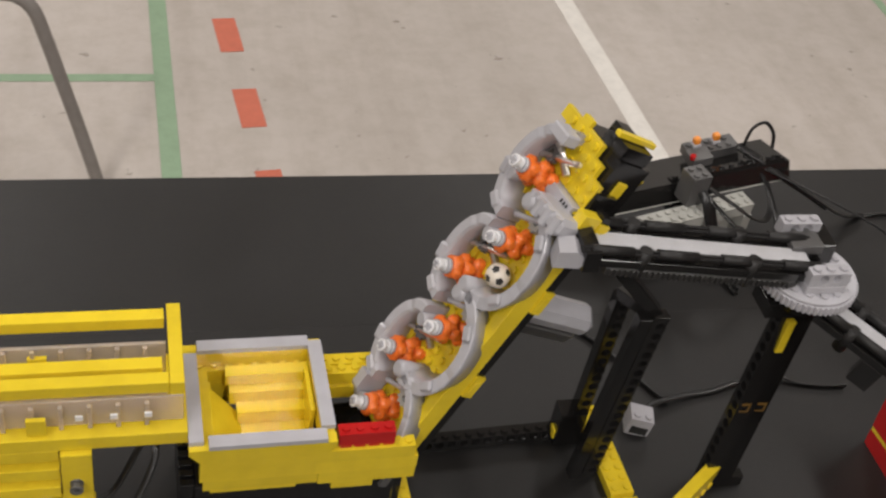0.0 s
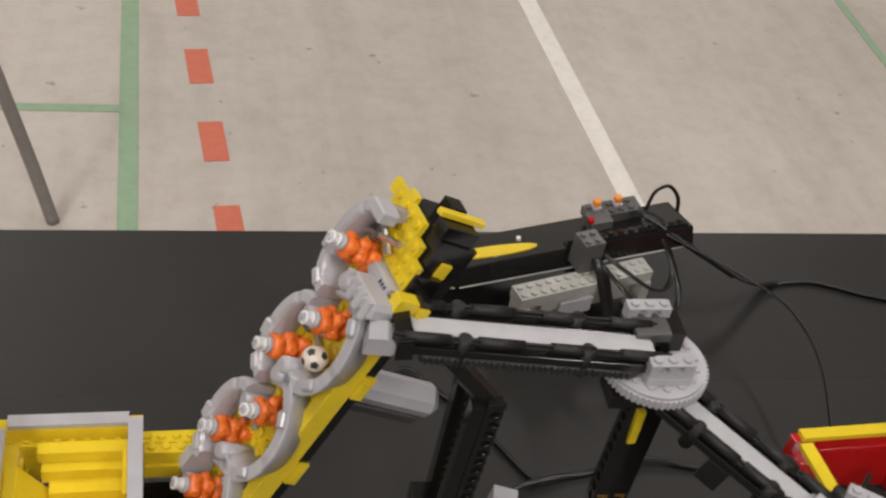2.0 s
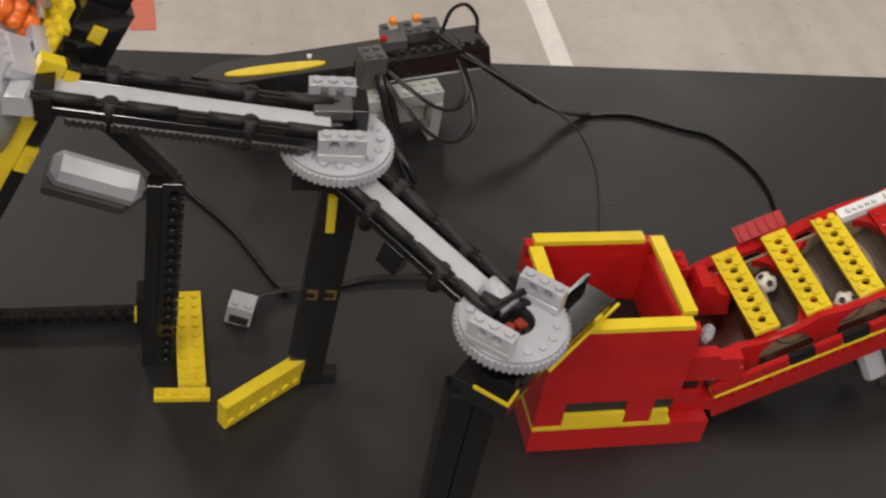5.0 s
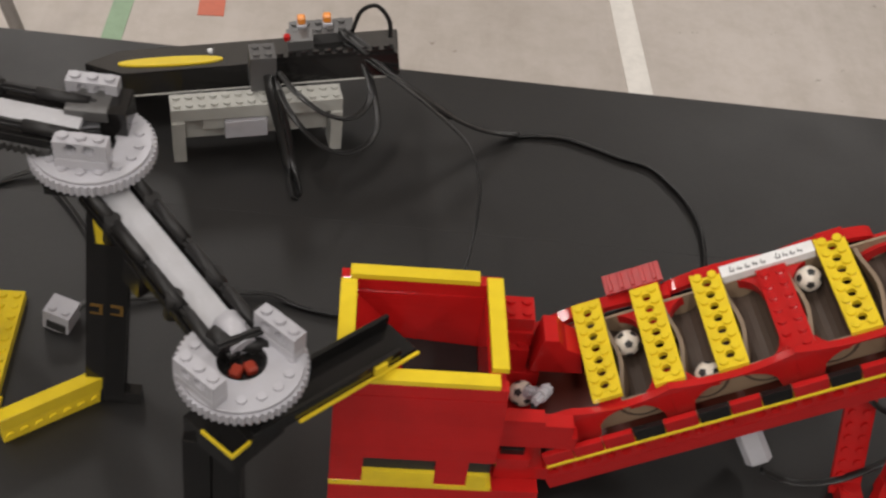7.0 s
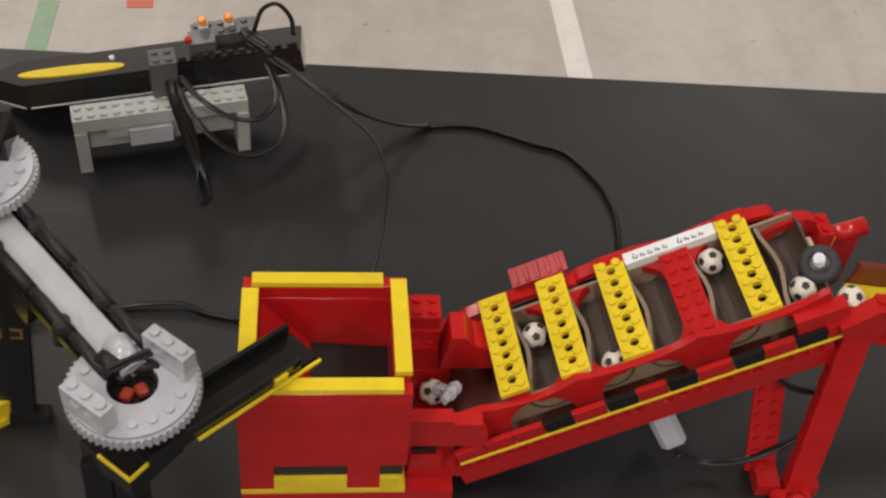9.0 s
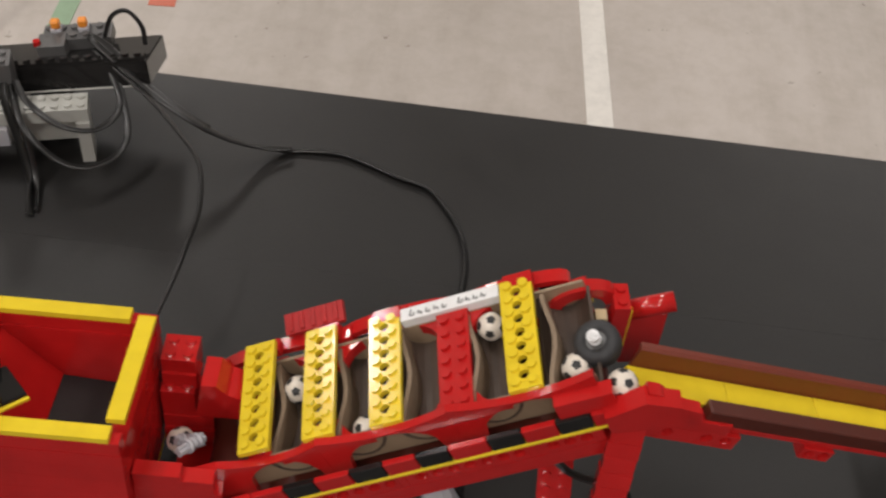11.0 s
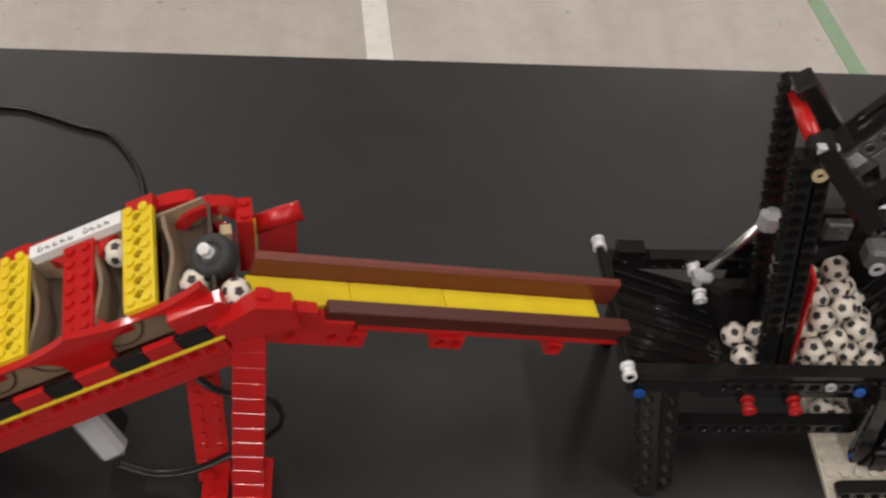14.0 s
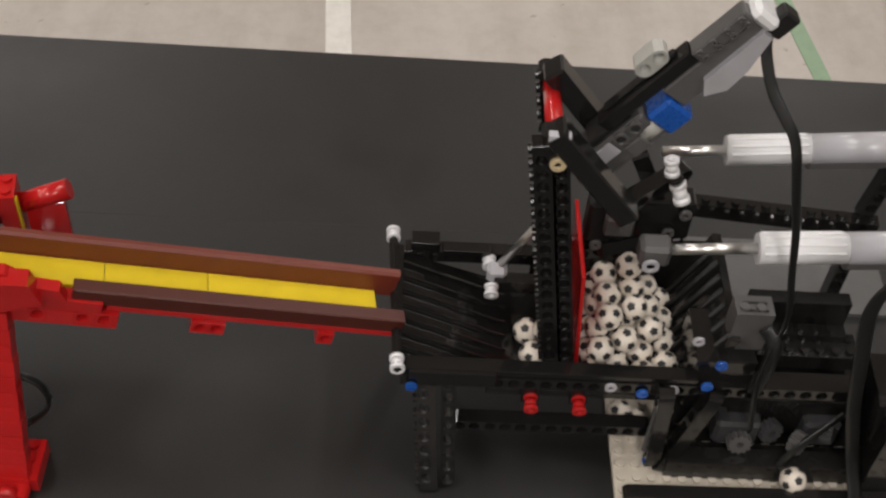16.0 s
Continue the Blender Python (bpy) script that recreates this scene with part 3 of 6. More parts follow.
def build_red_lift():
    t = thing("ball_lift", "red inclined ball lift with yellow cross plates", "ball lift", pose(0.45, 0.5, 0))
    for v0, back in ((0.0, False), (0.072, True)):
        for k, n in enumerate((8, 6, 8, 4)):
            x = (-0.006, 0.058, 0.106, 0.170)[k]
            part("beam", beam(bmnew(), n, B, False, None, 0.0078, m=None), RED, t, m=at(U, x, v0 + 0.004, -0.0100))
        for k, n in enumerate((4, 8, 8, 6)):
            x = (-0.004, 0.028, 0.092, 0.156)[k]
            part("brick", brick(bmnew(), x, v0, -0.0198, n, 1, B, False), RED, t, m=U)
        part("trim_strip", box(bmnew(), 0.0, 0.2072, v0 - 0.0006, v0 + 0.008, -0.0001, 0.0018), YELLOW, t, "thin yellow trim strip", m=U)
        marks = ((0.0, 2.05, 0), (0.0165, 2, 0), (0.0327, 2.05, 0), (0.0493, 2, 1), (0.0655, 2.2, 0), (0.0835, 2.05, 1), (0.1002, 2.0, 0), (0.1165, 1.95, 1), (0.1325, 2.3, 0), (0.1512, 2, 1), (0.1675, 2, 0), (0.1837, 2, 1), (0.2000, 0.9, 0))
        for x, n, dark in marks:
            part("brick", box(bmnew(), x + 0.0001, x + n * S - 0.0001, v0, v0 + (0.008 if back else 0.0032), 0.0019, 0.0112), BLACK if dark else RED, t, m=U)
        if back:
            for u0, u1 in ((0.074, 0.088), (0.136, 0.152), (0.008, 0.020)):
                part("pillar", box(bmnew(), u0, u1, v0, v0 + 0.008, 0.0113, 0.0215), RED, t, m=U)
            for u0, u1, w1 in ((0.012, 0.081, 0.0212), (0.079, 0.146, 0.0212), (0.143, 0.200, 0.0200)):
                part("arch", arch_bar(u0, u1, 0.0125, w1, 0.0046, v0 + 0.0038, v0 + 0.0115, None), RED, t, m=U)
            part("side_panel", box(bmnew(), 0.014, 0.207, v0 - 0.0030, v0 - 0.0015, 0.002, 0.0205), LEATHER, t, "scuffed brown side lining", m=U)
        else:
            part("ledge", box(bmnew(), 0.006, 0.207, 0.0034, 0.0082, 0.0019, 0.0034), LEATHER, t, m=U)
            for u0, u1, uc in ((0.006, 0.0735, 0.0500), (0.0735, 0.138, 0.1060), (0.138, 0.207, 0.1735)):
                part("arch", arch_wall(u0, u1 - 0.0001, uc, 0.0180 if uc < 0.06 else 0.0235), RED, t, m=U)
            part("side_panel", box(bmnew(), 0.014, 0.207, 0.0130, 0.0142, 0.002, 0.0225), LEATHER, t, "scuffed brown side lining", m=U)
    part("bed", box(bmnew(), 0.0, 0.207, 0.012, 0.068, -0.010, -0.004), DBROWN, t, m=U)
    # paddles: curved brown sheets between the cross plates
    for uc in (0.0585, 0.0915, 0.1245, 0.1585, 0.196):
        bm = bmnew()
        pts = []
        for k in range(11):
            a = math.pi * (1.08 + 0.84 * k / 10)
            pts.append((0.0135 * math.cos(a), 0.0205 + 0.0155 * math.sin(a)))
        out = [(x, z) for x, z in pts] + [(x * 0.9, z + 0.0009) for x, z in pts[::-1]]
        prism(bm, out, 0.0125, 0.0685, at(Matrix.Identity(4), uc, 0, 0))
        part("paddle", bm, SHADEDBELT, t, "worn brown curved paddle", m=U)
        left = [(uc - 0.0105 + 0.0040 * math.sin(math.pi * k / 8) ** 2, 0.0140 + 0.0066 * k) for k in range(9)]
        edge = [(u + 0.0022, v) for u, v in left[::-1]]
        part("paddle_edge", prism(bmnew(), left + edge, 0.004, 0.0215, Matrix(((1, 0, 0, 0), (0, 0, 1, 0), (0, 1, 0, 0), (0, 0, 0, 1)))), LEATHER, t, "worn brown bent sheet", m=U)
    for x, w in ((0.0345, 0.0268), (0.0672, 0.0258), (0.1, 0.0228), (0.1675, 0.0228)):
        part("cross_plate", tech_plate(at(Matrix.Identity(4), x, 0.0125, w)), YELLOW, t, "yellow perforated plate across the lift", m=U)
    part("cross_plate", brick(bmnew(), 0.1342, 0.0125, 0.0205, 2, 8, P, True), RED, t, m=U)
    for x in (0.0365, 0.0692, 0.102, 0.1695):
        part("foot_plate", box(bmnew(), x, x + 0.012, 0.0127, 0.0165, 0.0205, 0.0228), RED, t, m=U)
        part("foot_plate", box(bmnew(), x, x + 0.0145, 0.0725, 0.080, 0.0205, 0.0262), RED, t, m=U)
    # rounded red shoulders beside the piers, front and back
    flat_turn = Matrix(((1, 0, 0, 0), (0, 0, 1, 0), (0, 1, 0, 0), (0, 0, 0, 1)))
    for uc in (0.0752, 0.1422):
        for v0, d in ((0.0125, 1), (0.0700, -1)):
            left = [(uc - 0.024 + 0.016 * math.sin(a), v0 + d * 0.0145 * (1 - math.cos(a))) for a in (0.0, 0.3, 0.6, 0.9, 1.2, 1.5)]
            right = [(2 * uc - u, v) for u, v in left[::-1]]
            part("shoulder", prism(bmnew(), left + right, 0.0135, 0.0198, flat_turn), RED, t, m=U)
    # the white strip with its two written words as bars
    sign = part("name_strip", box(bmnew(), 0.1165, 0.1670, 0.0690, 0.0768, 0.0205, 0.0262), PAPER, t, "white strip with dark handwriting", m=U)
    for x0, n, step in ((0.1212, 5, 0.0042), (0.1462, 4, 0.0039)):
        for k in range(n):
            tall = 0.0038 if k == 0 else 0.0025
            c = at(U, x0 + k * step, 0.0710, 0.0261, 0, 0, -14)
            part("writing_bar", box(bmnew(), 0, 0.0006, 0, tall, 0, 0.0003, bev=0.00005), INK, sign, m=c)
            part("writing_bar", box(bmnew(), 0.0006, 0.0024, 0.0008 * (k % 2), 0.0006 + 0.0008 * (k % 2), 0, 0.0003, bev=0.00005), INK, sign, m=c)
            part("writing_bar", box(bmnew(), 0.0019, 0.0025, 0, tall * 0.7, 0, 0.00028, bev=0.00005), INK, sign, m=c)
    # perforated hatch at the back
    hatch = part("hatch", brick(bmnew(), 0, 0, 0, 4, 1.4, P, False), WORNRED, t, "red lattice hatch", m=at(U, 0.0545, 0.0815, 0.0225, 18, 0, 0))
    for k in range(5):
        part("lattice_bar", box(bmnew(), 0.002 + k * 0.0062, 0.0045 + k * 0.0062, 0.001, 0.0105, P, P + 0.0012, pose(0, 0, 0)), WORNRED, hatch, m=at(U, 0.0545, 0.0815, 0.0225, 18, 0, 0))
    # lower wheel and axle
    w1 = at(U, 0.006, 0.034, 0.020, 25, -20, 0)
    part("axle", bush(cross_axle(bmnew(), (0, 0, -0.004), (0, 0, 0.014)), (0, 0, 0.004), (0, 0, 0.011)), GREY, t, m=w1)
    part("axle", bush(cross_axle(bmnew(), (-0.010, 0, 0), (0.007, 0, 0)), (-0.004, 0, 0), (0.004, 0, 0)), GREY, t, m=at(U, 0.0105, 0.025, 0.031, 0, 30, 60))
    # upper wheel
    w2 = at(U, 0.209, 0.034, 0.016, 15, 0, 0)
    tyre(w2, 0.0108, 0.012, t)
    part("axle", bush(cross_axle(bmnew(), (0, 0, -0.006), (0, 0, 0.0125)), (0, 0, 0.0055), (0, 0, 0.0115), 0.0030), WHITE, t, m=w2)
    # head of the lift: brackets round the wheel
    part("bracket", arch_bar(0.184, 0.220, 0.002, 0.0165, 0.007, 0.0665, 0.0735, None), RED, t, m=U)
    part("guide", box(bmnew(), 0.186, 0.213, 0.002, 0.010, 0.009, 0.0215), RED, t, m=U)
    part("guide", prism(bmnew(), [(0.206, 0.0), (0.238, -0.008), (0.240, 0.006), (0.226, 0.016), (0.206, 0.012)], -0.004, 0.006), RED, t, m=U)
    part("slope_brick", prism(bmnew(), [(0, 0), (0.022, 0), (0.022, 0.006), (0.014, 0.014), (0, 0.016)], 0, 0.008), RED, t, m=pose(0.5737, 0.4815, 0.1115, 0, 0, 20))
    part("post", brick(bmnew(), 0, 0, 0, 1, 2, 0.036, True), RED, t, m=pose(0.573, 0.536, 0.090, 0, 0, 8))
    part("post_edge", box(bmnew(), 0.0081, 0.0089, 0.0002, 0.004, 0.006, 0.034), YELLOW, t, "thin yellow edge strip", m=pose(0.573, 0.536, 0.090, 0, 0, 8))
    part("tan_clip", brick(bmnew(), 0, 0, 0, 0.7, 0.8, 0.010, False), TAN, t, m=pose(0.565, 0.5335, 0.110, 0, 0, 8))
    wing = pose(0.5825, 0.544, 0.088, 0, 0, 10)
    part("wing_plate", box(bmnew(), 0, 0.0185, 0.0, 0.006, -0.012, 0.026), RED, t, m=wing)
    part("wing_roll", cyl(bmnew(), (-0.002, 0.004, 0.024), (0.0215, 0.004, 0.031), 0.0052, 14), RED, t, m=wing)
    # legs
    L1 = frame_to((0.5778, 0.4560, 0.001), (0.5820, 0.4815, 0.113), (-1, 0, 0))
    for k in range(12):
        part("leg_brick", box(bmnew(), k * B + 0.0001, (k + 1) * B - 0.0002, -0.0042, 0.0040, -0.0078 + 0.0003 * (k % 2), 0.0078 - 0.0004 * (k % 2), bev=0.00012), RED, t, m=L1)
    for k in (1, 11):
        part("leg_pin", cyl(bmnew(), (k * B + 0.005, 0.0043, 0.0), (k * B + 0.005, 0.0030, 0.0), 0.0026, 12), INK, t, m=L1)
    Lb = frame_to((0.5605, 0.4690, 0.002), (0.5535, 0.506, 0.092), (0, -1, 0))
    bm = bmnew()
    box(bm, 0, 0.096, -0.0085, 0.0085, -0.003, 0.0)
    for k in range(11):
        for j in (-1, 1):
            cyl(bm, (0.005 + k * S, j * 0.004, -0.0002), (0.005 + k * S, j * 0.004, 0.0017), 0.0024, 10)
    part("leg", bm, RED, t, m=Lb)
    part("foot", beam(bmnew(), 3, 0.0078, False, rounded=True), RED, t, m=pose(0.5620, 0.4500, 0.0))
    part("foot", cyl(bmnew(), (0.5755, 0.4445, 0.0062), (0.5755, 0.4500, 0.0062), 0.0060, 18), RED, t)
    part("foot", brick(bmnew(), 0.5550, 0.4545, 0.0, 1.6, 3, B, True), RED, t)
    part("foot", brick(bmnew(), 0.5800, 0.4545, 0.0, 1.2, 3, B, True), RED, t)
    return t


def build_red_motor():
    t = thing("motor", "grey motor slung under the red lift", "motor", pose(0.50, 0.5, 0.03))
    m = frame_to((0.493, 0.482, 0.044), (0.511, 0.473, 0.014), (0, -1, 0.3))
    bm = bmnew()
    box(bm, 0, 0.036, -0.0075, 0.0075, -0.012, 0.0, bev=0.003)
    part("casing", bm, GREY, t, m=m)
    part("collar", cyl(bmnew(), (-0.006, 0, -0.006), (0.001, 0, -0.006), 0.0058, 18), DGREY, t, m=m)
    part("mount", box(bmnew(), -0.006, 0.030, -0.0075, 0.0075, -0.024, -0.0122), BLACK, t, m=m)
    c = ribbon(bmnew(), [(0.511, 0.473, 0.012), (0.529, 0.471, 0.006), (0.549, 0.470, 0.011), (0.568, 0.474, 0.019), (0.583, 0.481, 0.022), (0.5935, 0.4825, 0.034), (0.5940, 0.4825, 0.048), (0.586, 0.4835, 0.057), (0.568, 0.4840, 0.060), (0.557, 0.4860, 0.066), (0.544, 0.4960, 0.074)])
    part("cable", c, CABLE, t, "flat black cable")
    return t


def build_rail():
    ra, rb = Vector((0.583, 0.487, 0.1293)), Vector((0.7685, 0.5148, 0.0795))
    R = frame_to(ra, rb)
    L = (rb - ra).length
    t = thing("ball_track", "brown ball track with a yellow tiled floor", "ball track", pose(0.66, 0.5, 0.08))
    for k, (x0, x1) in enumerate(((0.0, 0.050), (0.050, 0.098), (0.098, L - 0.012))):
        part("floor_tile", box(bmnew(), x0, x1 - 0.0003, 0.0035, 0.0190, -0.0085, -0.0055), YELLOW, t, m=R)
    part("floor_tile", prism(bmnew(), [(0.0, -0.0085), (0.03, -0.0085), (0.03, -0.0056), (0.0, -0.0056)], 0.0, 0.004), YELLOW, t, m=R)
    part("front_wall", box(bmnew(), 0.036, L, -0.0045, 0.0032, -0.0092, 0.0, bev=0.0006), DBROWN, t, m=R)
    prof = [(0.0192, -0.0090), (0.0212, -0.0090), (0.0212, 0.0046), (0.0230, 0.0052), (0.0230, 0.0072), (0.0206, 0.0072), (0.0192, 0.0058)]
    bm = bmnew()
    prism(bm, [(y, z) for y, z in prof], 0.002, L - 0.002, Matrix(((0, 1, 0, 0), (1, 0, 0, 0), (0, 0, 1, 0), (0, 0, 0, 1))))
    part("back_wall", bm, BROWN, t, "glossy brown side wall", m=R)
    part("under_strip", box(bmnew(), 0.052, L - 0.002, -0.004, 0.004, -0.0130, -0.0093), RED, t, m=R)
    part("beam", beam(bmnew(), 6, B, False, [S * k for k in (1.5, 4, 5.2)]), RED, t, m=at(R, 0.010, -0.002, -0.0235))
    part("beam", box(bmnew(), 0.0, 0.050, -0.006, 0.002, -0.0138, -0.0062), RED, t, m=R)
    part("lug", beam(bmnew(), 2, 0.0075, False, [S * 0.55, S * 1.5], zc=0.0037), RED, t, m=at(R, 0.0915, -0.002, -0.0210))
    part("lug", beam(bmnew(), 1, 0.0075, False, [S * 0.5], zc=0.0037), RED, t, m=at(R, 0.153, -0.002, -0.0210))
    part("slope_brick", prism(bmnew(), [(0.0, -0.006), (0.034, -0.006), (0.030, 0.001), (0.018, 0.002), (0.006, 0.009), (0.0, 0.009)], -0.007, -0.0005), RED, t, m=R)
    return t


build_red_hopper()
build_red_lift()
build_red_motor()
build_rail()
for q in ((0.0585, 0.052, 0.0165), (0.0945, 0.020, 0.014), (0.1595, 0.060, 0.016), (0.197, 0.026, 0.013), (0.2165, 0.012, 0.012)):
    soccer_ball(*(U @ Vector(q)))
soccer_ball(0.372, 0.485, 0.046)


# ---- yellow hopper and step lift ----
def build_yellow_hopper():
    stand(0.0054, -0.028, 0.0132)
    H = pose(-0.196, 0.5035, 0, 0, 0, 0.5)
    t = thing("ball_hopper", "yellow brick ball hopper with a pale grey tiled rim", "ball hopper", H)
    for x, y, nx, ny in ((0.0105, 0.0, 8, 1), (0.072, 0.0095, 1, 8), (0.0085, 0.0695, 8, 1), (0.0, 0.004, 1, 8)):
        part("rim_tile", brick(bmnew(), x, y, 0.0752, nx, ny, P, False), GREY, t, "pale grey smooth tile", m=H)
    # outer walls step inward towards the bottom
    part("corner_slope", prism(bmnew(), [(0.0, 0.0750), (0.0, 0.0715), (0.006, 0.0640), (0.0745, 0.0640), (0.080, 0.0715), (0.080, 0.0750)], 0.0003, 0.0078), YELLOW, t, m=H)
    part("corner_slope", prism(bmnew(), [(0.0, 0.0750), (0.0, 0.0715), (0.006, 0.0640), (0.0745, 0.0640), (0.080, 0.0715), (0.080, 0.0750)], 0.0697, 0.0772), YELLOW, t, m=H)
    part("side_wall", box(bmnew(), 0.0003, 0.0078, 0.0081, 0.0694, 0.066, 0.0750), YELLOW, t, m=H)
    part("side_wall", box(bmnew(), 0.0722, 0.0797, 0.0081, 0.0694, 0.060, 0.0750), YELLOW, t, m=H)
    rows = [(0.006, 0.0022, 0.0544, 15, 1, B, True), (0.006, 0.0022, 0.0448, 8, 1, B, False), (0.070, 0.0022, 0.0448, 7.3, 1, B, False), (0.008, 0.0035, 0.0352, 8, 1, B, False), (0.072, 0.0022, 0.0352, 7, 1, B, False), (0.012, 0.0042, 0.032, 6, 1, P, False), (0.080, 0.0022, 0.0300, 3, 1, 0.0052, False)]
    rows += [(0.006, 0.0665, 0.0544, 14, 1, B, True), (0.006, 0.0665, 0.0448, 13, 1, B, False), (0.008, 0.0665, 0.0352, 12, 1, B, False)]
    rows += [(0.006, 0.0105, 0.0544, 1, 7, B, False), (0.008, 0.0105, 0.0448, 1, 7, B, False), (0.010, 0.0105, 0.0352, 1, 7, B, False)]
    bricks(t, YELLOW, H, rows)
    # stepped inside
    bricks(t, YELLOW, H, [(0.024, 0.0585, 0.0600, 6, 1, B * 0.8, False), (0.026, 0.0525, 0.0500, 5.6, 1.5, B, False), (0.030, 0.0440, 0.0420, 5, 2, B, False), (0.030, 0.009, 0.0385, 5.2, 4.5, P, False)], "step_brick")
    part("slope_brick", prism(bmnew(), [(0.0082, 0.066), (0.0145, 0.066), (0.032, 0.042), (0.032, 0.038), (0.0082, 0.038)], 0.009, 0.052), YELLOW, t, m=H)
    part("panel", box(bmnew(), 0.0690, 0.0718, 0.028, 0.060, 0.036, 0.070), YELLOW, t, m=H)
    part("bracket", brick(bmnew(), 0.0805, 0.060, 0.053, 4, 1, B, True), YELLOW, t, m=H)
    part("bracket", brick(bmnew(), 0.0805, 0.058, 0.0430, 3, 1.2, B, False), YELLOW, t, m=H)
    part("red_block", brick(bmnew(), 0.0815, 0.0040, 0.0642, 4, 1, 0.0115, True), RED, t, "red brick on the lip", m=H)
    part("underframe", box(bmnew(), 0.004, 0.120, 0.010, 0.066, -0.0132, 0.0295, bev=0.001), BLACK, t, m=H)
    for k in range(8):
        part("tread", box(bmnew(), -0.004, 0.004, 0.012 + k * 0.007, 0.0165 + k * 0.007, -0.0132, 0.030), BLACK, t, m=H)
    stand()
    return t


LF = frame_to((-0.070, 0.491, 0.032), (0.0225, 0.5115, 0.2135))


def curved_wall(uc, half, vb, depth, w0, w1, thick=0.0070, lean=0.0, a0=0.0, a1=1.0, n=22):
    """A wall that bows out from vb by depth over a width of two halves; its rim leans outward. a0, a1: the stretch of the bow."""
    bm = bmnew()
    rows = []
    for k in range(n + 1):
        a = math.pi * (a0 + (a1 - a0) * k / n)
        p = Vector((uc - half * math.cos(a), vb + depth * math.sin(a)))
        q = Vector((-math.cos(a) / half, math.sin(a) / depth)).normalized()
        dent = 0.0007 if k % 7 == 3 else 0.0
        sect = ((0, w0), (lean * 0.85 - dent, w1 - 0.0022), (lean - 0.0006 - dent, w1 - 0.0006), (lean - 0.0014 - dent, w1 - dent), (lean - thick + 0.0013, w1 - dent), (lean - thick, w1 - 0.0014), (-thick, w0))
        rows.append([bm.verts.new((p.x + q.x * o, p.y + q.y * o, w)) for o, w in sect])
    fs = [bm.faces.new(rows[0]), bm.faces.new(rows[-1])]
    m = len(rows[0])
    for r0, r1 in zip(rows, rows[1:]):
        for k in range(m):
            f = bm.faces.new((r0[k], r0[(k + 1) % m], r1[(k + 1) % m], r1[k]))
            f.smooth = k in (0, 5, 6)
            fs.append(f)
    bmesh.ops.recalc_face_normals(bm, faces=fs)
    return bm


def knob_wheel(bm, z, turn, r=0.0088):
    """A wheel of four rounded knobs round a hub, with its axis along z."""
    cyl(bm, (0, 0, z - 0.0036), (0, 0, z + 0.0034), 0.0058, 16)
    for k in range(4):
        a = turn + math.pi / 2 * k
        c, d = math.cos(a), math.sin(a)
        cyl(bm, (0.003 * c, 0.003 * d, z), (r * 0.8 * c, r * 0.8 * d, z), 0.0034, 12)
        cyl(bm, (r * 0.8 * c, r * 0.8 * d, z), (r * c, r * d, z), 0.0034, 12, 0.0022)
    return bm


def gear(bm, r, w, teeth, m=None, z0=0.0, ri=0.002):
    """A spur gear with its axis along z."""
    n = teeth * 4
    loops = []
    for z, rr in ((z0, 1), (z0 + w, 1)):
        ring = []
        for k in range(n):
            a = 2 * math.pi * k / n
            q = r if k % 4 in (0, 1) else r * (1 - 2.2 / teeth)
            ring.append(bm.verts.new(m @ Vector((q * math.cos(a), q * math.sin(a), z)) if m is not None else (q * math.cos(a), q * math.sin(a), z)))
        inner = [bm.verts.new(m @ Vector((ri * math.cos(2 * math.pi * k / n), ri * math.sin(2 * math.pi * k / n), z)) if m is not None else (ri * math.cos(2 * math.pi * k / n), ri * math.sin(2 * math.pi * k / n), z)) for k in range(n)]
        loops.append((ring, inner))
    fs = []
    for k in range(n):
        q = (k + 1) % n
        fs.append(bm.faces.new((loops[0][0][k], loops[0][0][q], loops[1][0][q], loops[1][0][k])))
        fs.append(bm.faces.new((loops[1][0][k], loops[1][0][q], loops[1][1][q], loops[1][1][k])))
        fs.append(bm.faces.new((loops[0][0][q], loops[0][0][k], loops[0][1][k], loops[0][1][q])))
        fs.append(bm.faces.new((loops[0][1][q], loops[0][1][k], loops[1][1][k], loops[1][1][q])))
    bmesh.ops.recalc_face_normals(bm, faces=fs)
    return bm


